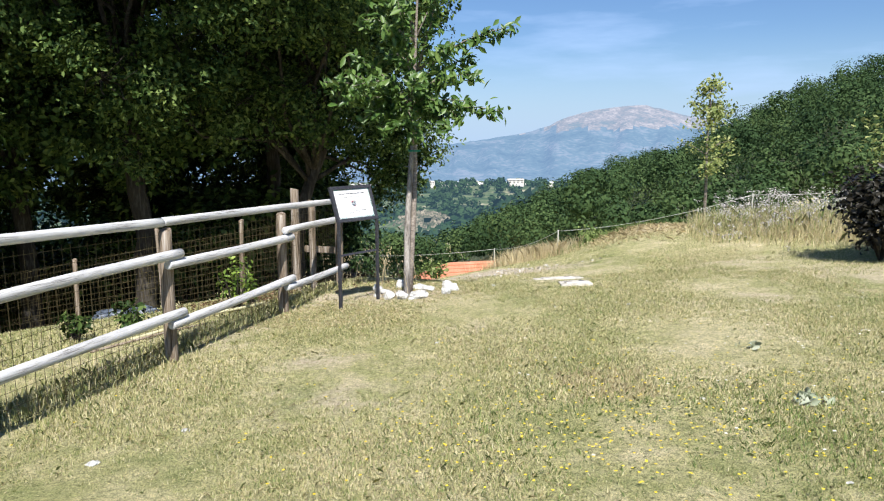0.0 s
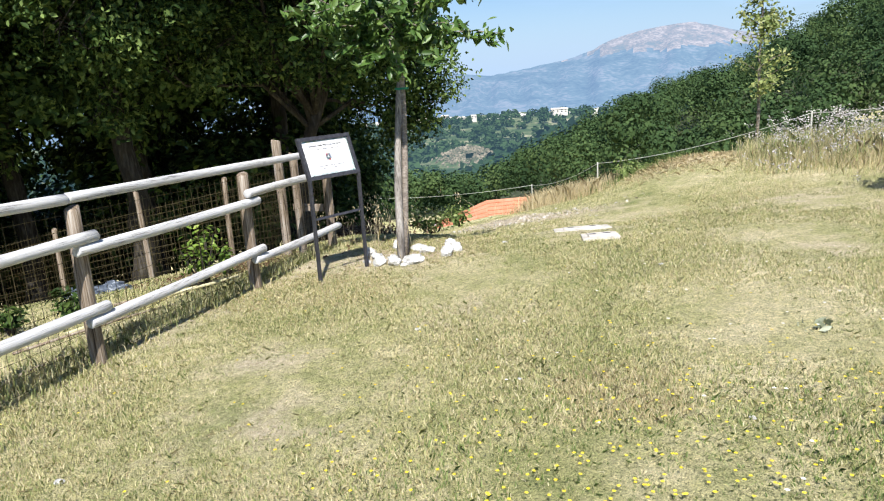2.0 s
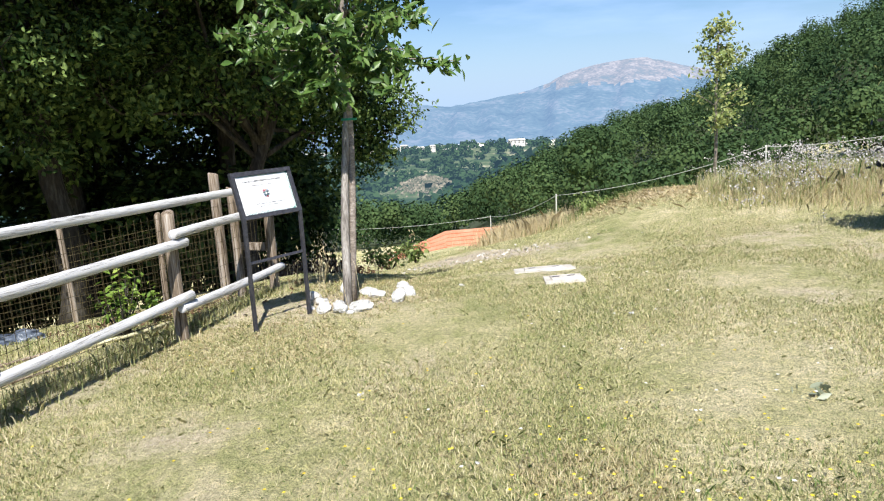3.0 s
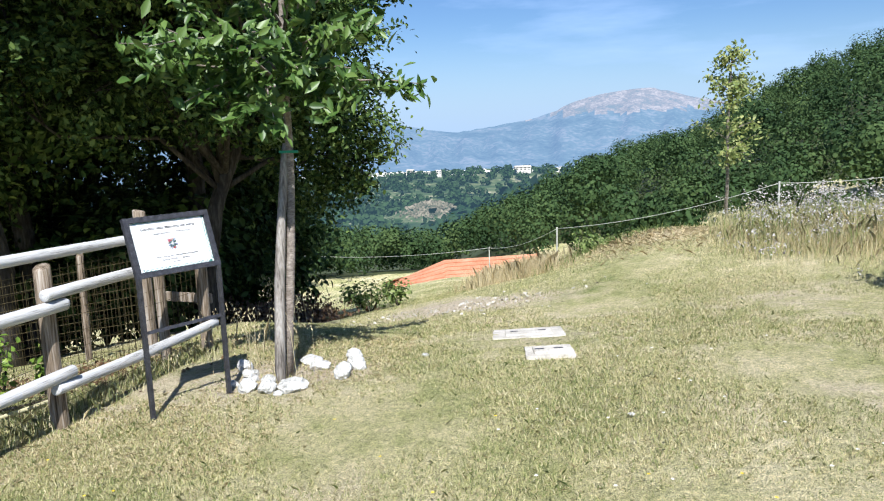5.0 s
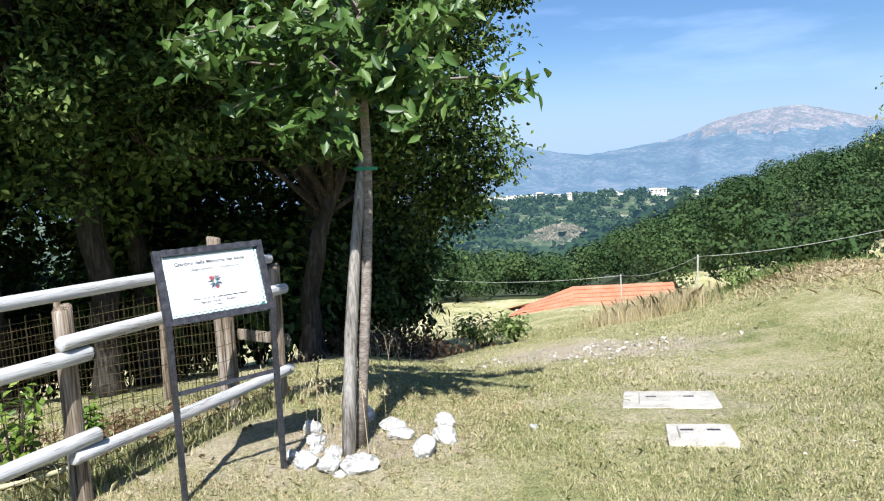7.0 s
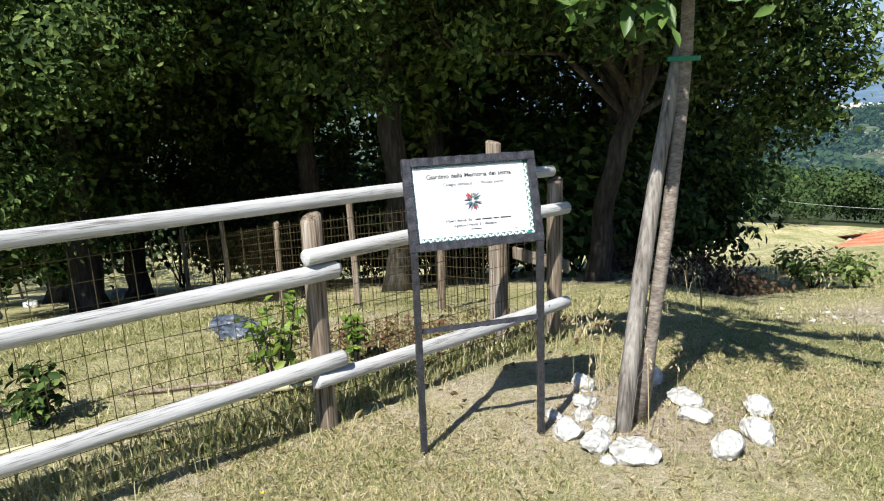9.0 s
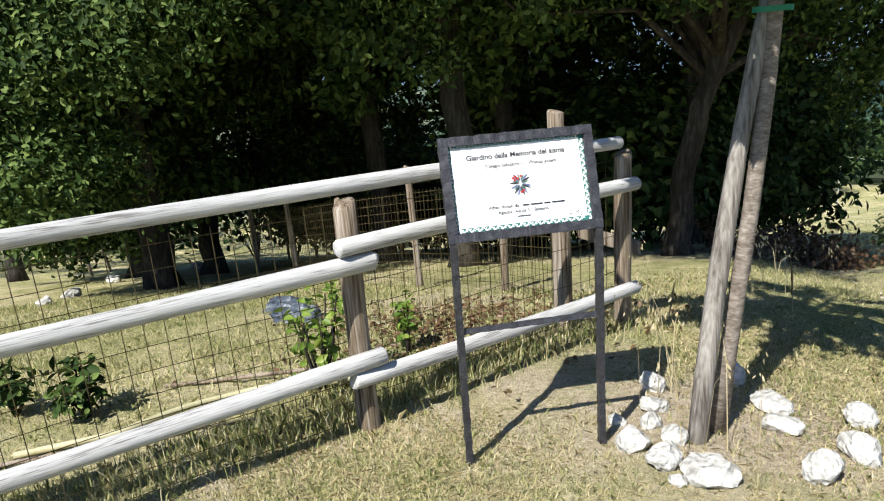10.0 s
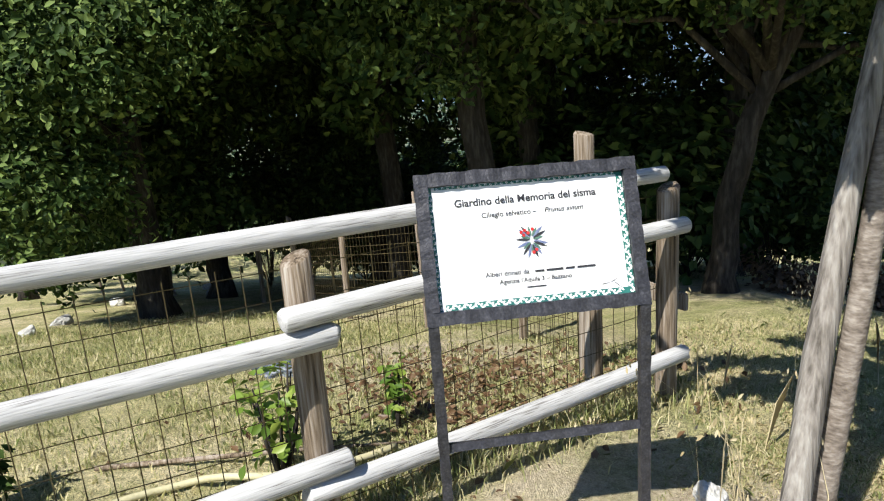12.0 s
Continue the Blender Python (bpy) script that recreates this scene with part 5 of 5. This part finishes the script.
hose()
for k, (x0, y0, x1, y1) in enumerate([(-2.9, 5.2, -2.2, 6.5), (-2.6, 4.3, -2.35, 5.4), (-3.0, 6.4, -2.1, 7.5)]):
    e = thing("fallen_branch", "thin bleached branch lying at the fence foot", "branch", (0, 0, 0), "branches at the fence foot")
    m = (x0 + x1) / 2 + 0.06, (y0 + y1) / 2
    mesh_ob("branch", *tube([(x0, y0, Z(x0, y0) + 0.02), (*m, Z(*m) + 0.05), (x1, y1, Z(x1, y1) + 0.02)], [0.012, 0.011, 0.006], 7, k, 0.15), M_POST, e, True)


# ---- grass, weeds and flowers ----
def blades(x, y, h, w, rng, lean=0.5, zoff=0.0):
    """Bent grass blades: a quad and a tip each, joined."""
    n = len(x)
    z = land(x, y) + zoff
    a = rng.uniform(0, 6.28, n)
    s = np.stack([np.cos(a), np.sin(a), np.zeros(n)], 1) * (w * 0.5)[:, None]
    b = rng.uniform(0, 6.28, n)
    k = lean * rng.uniform(0.2, 1.3, n) * h
    d = np.stack([np.cos(b) * k, np.sin(b) * k, np.zeros(n)], 1)
    p = np.stack([x, y, z - 0.004], 1)
    m = p + d * 0.35 + np.stack([np.zeros(n), np.zeros(n), h * 0.62], 1)
    t = p + d + np.stack([np.zeros(n), np.zeros(n), h * rng.uniform(0.75, 1.0, n)], 1)
    v = np.stack([p - s, p + s, m + s * 0.8, t, m - s * 0.8], 1).reshape(-1, 3)
    f = np.arange(n)[:, None] * 5 + np.array([[0, 1, 2, 3, 4]])
    return v, f


BARE = [(-0.9, 7.5, 0.7), (-0.3, 7.75, 0.6), (0.75, 11.6, 1.0)]


def thin_out(x, y, rng):
    keep = np.ones(len(x), bool)
    for cx, cy, r in BARE:
        keep &= rng.uniform(0, 1, len(x)) > 0.55 * np.exp(-((x - cx) ** 2 + (y - cy) ** 2) / r ** 2)
    for cx, cy, w, d in ((1.395, 8.80, 0.32, 0.33), (1.51, 7.90, 0.20, 0.19)):
        keep &= ~((np.abs(x - cx) < w) & (np.abs(y - cy) < d))
    return keep


def lawn(name, label, n, x0, x1, y0, y1, h0, h1, w0, w1, seed, material=None, lean=0.7, clump=0.0):
    rng = np.random.default_rng(seed)
    if clump:
        m = n // 14
        cx, cy = rng.uniform(x0, x1, m), rng.uniform(y0, y1, m)
        i = rng.integers(0, m, n)
        x, y = cx[i] + rng.normal(0, clump, n), cy[i] + rng.normal(0, clump, n)
    else:
        x, y = rng.uniform(x0, x1, n), rng.uniform(y0, y1, n)
    k = thin_out(x, y, rng)
    x, y = x[k], y[k]
    v, f = blades(x, y, rng.uniform(h0, h1, len(x)), rng.uniform(w0, w1, len(x)), rng, lean)
    return tagged(quick_mesh(name, v, f, material or M_GRASS), label, "grass", kind="stuff")


lawn("meadow_grass", "short mown grass, green mixed with straw", 230000, -2.3, 4.2, 1.0, 8.5, 0.010, 0.032, 0.003, 0.006, 1)
lawn("meadow_grass", "short mown grass, green mixed with straw", 100000, -2.4, 6.5, 8.0, 16.0, 0.010, 0.035, 0.004, 0.008, 2)
lawn("meadow_tufts", "small tufts of grass in the mown meadow", 40000, -2.3, 4.5, 1.0, 11.0, 0.018, 0.045, 0.003, 0.006, 3, None, 1.1, 0.06)
lawn("paddock_grass", "longer paddock grass beyond the fence", 60000, -9.0, -1.9, 3.5, 9.5, 0.02, 0.06, 0.004, 0.009, 4, None, 0.7, 0.06)
lawn("far_meadow_grass", "sun-dried grass on the lower meadow", 60000, -9.0, 8.0, 15.0, 34.0, 0.02, 0.07, 0.006, 0.014, 5, None, 0.9, 0.3)

lawn("straw_litter", "cut straw lying loose over the mown meadow", 75000, -2.3, 4.5, 1.2, 11.0, 0.008, 0.018, 0.0025, 0.0045, 21, M_STRAW, 3.2)
lawn("fence_litter", "dry straw and leaves on bare soil by the sign", 26000, -2.0, 0.4, 6.0, 9.3, 0.008, 0.02, 0.002, 0.005, 22, M_STRAW, 3.5)
lawn("weed_rosettes", "low green weed rosettes in the meadow", 12000, -2.3, 4.5, 1.2, 10.0, 0.006, 0.014, 0.004, 0.008, 23, M_WEED, 1.8, 0.06)


def along_fence():
    rng = np.random.default_rng(9)
    n = 9000
    s = rng.uniform(0, 1, n)
    x, y = -2.75 + 1.35 * s + rng.normal(-0.05, 0.12, n), 3.0 + 5.8 * s + rng.normal(0, 0.1, n)
    v, f = blades(x, y, rng.uniform(0.03, 0.13, n), rng.uniform(0.004, 0.008, n), rng, 0.6)
    tagged(quick_mesh("fence_grass", v, f, M_GRASS), "unmown grass along the fence foot", "grass", kind="stuff")


along_fence()


def oats(cx, cy, r, n, h0, h1, seed, name="wild_oats", label="tall dry wild oat stalks with hanging ears"):
    rng = np.random.default_rng(seed)
    x, y = cx + rng.normal(0, r, n), cy + rng.normal(0, r, n)
    h = rng.uniform(h0, h1, n)
    v, f = blades(x, y, h, np.full(n, 0.004), rng, 0.35)
    ob = quick_mesh(name, v, f, M_STRAW)
    tagged(ob, label, "grass", kind="stuff")
    tips = v.reshape(-1, 5, 3)[:, 3]
    ears = np.repeat(tips, 7, axis=0) + rng.normal(0, 1, (n * 7, 3)) * np.array([0.03, 0.03, 0.035]) - np.array([0, 0, 0.03])
    v, f = leaves(ears, np.tile(np.array([[0, -1.0, 0.0]]), (len(ears), 1)), 0.028, rng, 0.3, 0.2, 0.3, 3.0)
    e = quick_mesh("ears", v, f, M_STRAW, ob)


oats(-0.85, 7.85, 0.16, 9, 0.35, 0.62, 1)
oats(-0.35, 7.35, 0.12, 5, 0.35, 0.75, 2)
oats(-0.95, 9.6, 0.35, 22, 0.4, 0.7, 3)
oats(-1.3, 8.3, 0.25, 10, 0.2, 0.4, 4)


def weed_bank():
    """The tall unmown bank: straw stalks, green weeds and white flower heads."""
    rng = np.random.default_rng(17)
    def spread(n, cx, cy, rx, ry, turn):
        a = rng.normal(0, 1, (n, 2)) * np.array([rx, ry])
        c, s = math.cos(turn), math.sin(turn)
        x, y = cx + a[:, 0] * c - a[:, 1] * s, cy + a[:, 0] * s + a[:, 1] * c
        edge = (cx > 4.5) & ((y < 11.8 - (x - 3.9) * 2.0 + 0.3 * np.sin(x * 3.1) + rng.normal(0, 0.9, n)) | (x < 3.9 + (y - 11.8) * 0.22 + np.abs(rng.normal(0, 0.7, n))))
        return x[~edge], y[~edge]

    def tall_at(x, y):
        return np.clip(0.12 + 0.42 * (y - 11.8 + (x - 3.9) * 2.0) / 2.6, 0.10, 1.0)

    x, y = spread(26000, 6.3, 12.6, 1.9, 0.95, -0.15)
    v, f = blades(x, y, tall_at(x, y) * rng.uniform(0.12, 0.46, len(x)), rng.uniform(0.002, 0.005, len(x)), rng, 0.5)
    tagged(quick_mesh("bank_straw", v, f, M_STRAW), "tall straw-coloured dry grass on the bank", "grass", kind="stuff")
    x, y = spread(34000, 5.7, 13.4, 2.0, 1.1, 0.0)
    v, f = blades(x, y, tall_at(x, y) * rng.uniform(0.12, 0.50, len(x)), rng.uniform(0.003, 0.008, len(x)), rng, 0.6)
    tagged(quick_mesh("bank_weeds", v, f, M_GRASS), "tall pale green weeds on the unmown bank", "weeds", kind="stuff")
    x, y = spread(540, 6.0, 13.3, 1.8, 1.0, -0.1)
    h = tall_at(x, y) * rng.uniform(0.4, 0.75, len(x))
    v, f = blades(x, y, h, np.full(len(x), 0.010), rng, 0.2)
    ob = quick_mesh("bank_umbels", v, f, M_WEED)
    tagged(ob, "tall weeds with whitish flower heads on the bank", "weeds", kind="stuff")
    tips = v.reshape(-1, 5, 3)[:, 3]
    c = np.repeat(tips, 12, axis=0) + rng.normal(0, 1, (len(tips) * 12, 3)) * np.array([0.055, 0.055, 0.03])
    v, f = cards(c, np.tile(np.array([[0, -0.5, 0.9]]), (len(c), 1)), np.full(len(c), 0.030), rng)
    quick_mesh("flower_heads", v, f, M_HEADS, ob)
    x, y = spread(9000, 1.45, 15.2, 0.38, 0.5, -0.3)
    v, f = blades(x, y, rng.uniform(0.10, 0.46, len(x)), rng.uniform(0.003, 0.007, len(x)), rng, 0.5)
    tagged(quick_mesh("dry_clump", v, f, M_STRAW), "pale dry grass clump at the meadow's brow", "grass", kind="stuff")
    x, y = spread(9000, 3.9, 15.0, 0.8, 0.8, 0.0)
    v, f = blades(x, y, rng.uniform(0.02, 0.09, len(x)), rng.uniform(0.005, 0.011, len(x)), rng, 2.2)
    tagged(quick_mesh("straw_mound", v, f, M_STRAW), "mound covered with cut straw", "straw", kind="stuff")
    x, y = spread(5000, 2.9, 15.9, 0.9, 0.6, 0.3)
    v, f = blades(x, y, rng.uniform(0.06, 0.22, len(x)), rng.uniform(0.005, 0.011, len(x)), rng, 0.7)
    tagged(quick_mesh("mound_weeds", v, f, M_WEED), "green weeds round the straw mound", "weeds", kind="stuff")


M_HEADS = leaf_mat("pale_flower_heads", [(0.2, (0.20, 0.18, 0.15)), (0.5, (0.38, 0.35, 0.32)), (0.8, (0.62, 0.60, 0.57))], 0.2)
weed_bank()


def flowers(n, cx, cy, rx, ry, seed, material, name, label, size=0.0085):
    rng = np.random.default_rng(seed)
    x, y = cx + rng.normal(0, rx, n), cy + rng.normal(0, ry, n)
    z = land(x, y) + rng.uniform(0.03, 0.07, n)
    c = np.repeat(np.stack([x, y, z], 1), 6, axis=0)
    a = np.tile(np.arange(6) * 1.047, n)
    d = np.stack([np.cos(a), np.sin(a), np.full(len(a), 0.2)], 1)
    s = np.stack([-np.sin(a), np.cos(a), np.zeros(len(a))], 1)
    v = np.stack([c, c + d * size * 0.7 + s * size * 0.35, c + d * size, c + d * size * 0.7 - s * size * 0.35], 1).reshape(-1, 3)
    f = np.arange(len(c))[:, None] * 4 + np.array([[0, 1, 2, 3]])
    tagged(quick_mesh(name, v, f, material), label, "flowers", kind="stuff")


flowers(170, 1.0, 3.3, 0.7, 0.45, 1, M_YELLOW, "yellow_flowers", "small yellow flowers scattered in the grass")
flowers(260, 2.0, 3.6, 0.9, 0.7, 2, M_YELLOW, "yellow_flowers", "small yellow flowers scattered in the grass")
flowers(90, 0.4, 4.0, 1.2, 1.0, 3, M_YELLOW, "yellow_flowers", "small yellow flowers scattered in the grass")
flowers(70, 2.6, 5.0, 1.0, 1.2, 4, M_WHITE, "white_flowers", "small white flowers scattered in the grass", 0.01)
rng = np.random.default_rng(70)
x, y = rng.normal(1.6, 0.75, 7000), rng.normal(3.4, 0.5, 7000)
v, f = blades(x, y, rng.uniform(0.012, 0.045, 7000), rng.uniform(0.003, 0.007, 7000), rng, 0.8)
tagged(quick_mesh("clover_patch", v, f, M_WEED), "greener weeds among the yellow flowers", "weeds", kind="stuff")
for k, (x, y, s) in enumerate([(-1.32, 3.48, 0.035), (-1.63, 3.02, 0.055), (2.6, 5.41, 0.035), (1.79, 3.86, 0.025), (1.87, 6.56, 0.03), (2.11, 2.73, 0.025), (0.05, 5.3, 0.03), (0.55, 8.05, 0.05), (0.75, 4.4, 0.018)]):
    o = stone(x, y, s, s * 0.7, s * 0.4, 320 + k, "small whitish pebble lying in the grass", k * 40)
    o["group"] = "pebbles in the meadow"
lawn("straw_patch", "patch of dead straw in the mown meadow", 2600, 0.95, 1.55, 3.85, 4.45, 0.015, 0.045, 0.002, 0.004, 31, M_STRAW, 0.8, 0.05)
M_THISTLE = leaf_mat("grey_thistle_leaves", [(0.2, (0.27, 0.31, 0.20)), (0.8, (0.46, 0.48, 0.36))], 0.15, 0.8, 0.1)
for k, (x, y, r) in enumerate([(2.42, 3.78, 0.11), (2.44, 4.90, 0.12)]):
    shrub("thistle_rosette", "low grey-green thistle rosette in the grass", "weed", x, y, r, 0.05, 46, 0.085, M_THISTLE, 500 + k, 7, "thistles of the meadow", 0.4)
rng = np.random.default_rng(88)
n = 260
x, y = rng.normal(0.75, 0.8, n), rng.normal(11.6, 0.33, n)
c = np.stack([x, y, land(x, y) + 0.012], 1)
v, f = cards(c, np.tile(np.array([[0, 0, 1.0]]), (n, 1)), np.full(n, 0.045), rng, 0.35)
tagged(quick_mesh("gravel_patch", v, f, M_CONC), "pale gravel scattered over a bare patch", "gravel", kind="stuff")

# ---- pale dry terrace in the valley ----
rng = np.random.default_rng(91)
n = 520
x, y = rng.normal(-37, 9, n), rng.normal(425, 12, n)
c = np.stack([x, y, land(x, y) + rng.uniform(0.2, 1.2, n)], 1)
v, f = cards(c, np.tile(np.array([[0, -0.8, 0.6]]), (n, 1)), np.full(n, 2.2), rng, 0.4)
# painted haze: same blue emission as the valley
M_TERRACE = haze_glow_mat("hazed_terrace_land", [(0.42, (0.07, 0.075, 0.05)), (0.5, (0.15, 0.13, 0.09)), (0.6, (0.26, 0.22, 0.16))], 0.12, (0.16, 0.30, 0.42), 0.13)
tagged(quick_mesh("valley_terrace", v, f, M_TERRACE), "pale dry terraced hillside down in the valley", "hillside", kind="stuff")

# ---- dry leaves under the corner of the fence ----
rng = np.random.default_rng(95)
n = 1300
x, y = rng.normal(-2.45, 0.5, n), rng.normal(8.2, 0.5, n)
c = np.stack([x, y, land(x, y) + rng.uniform(0.005, 0.03, n)], 1)
v, f = leaves(c, np.tile(np.array([[0, 0, 1.0]]), (n, 1)), 0.05, rng, 0.6, 0.3, 0.5)
tagged(quick_mesh("leaf_litter", v, f, M_FERN), "brown dead leaves lying behind the fence corner", "leaves", kind="stuff")
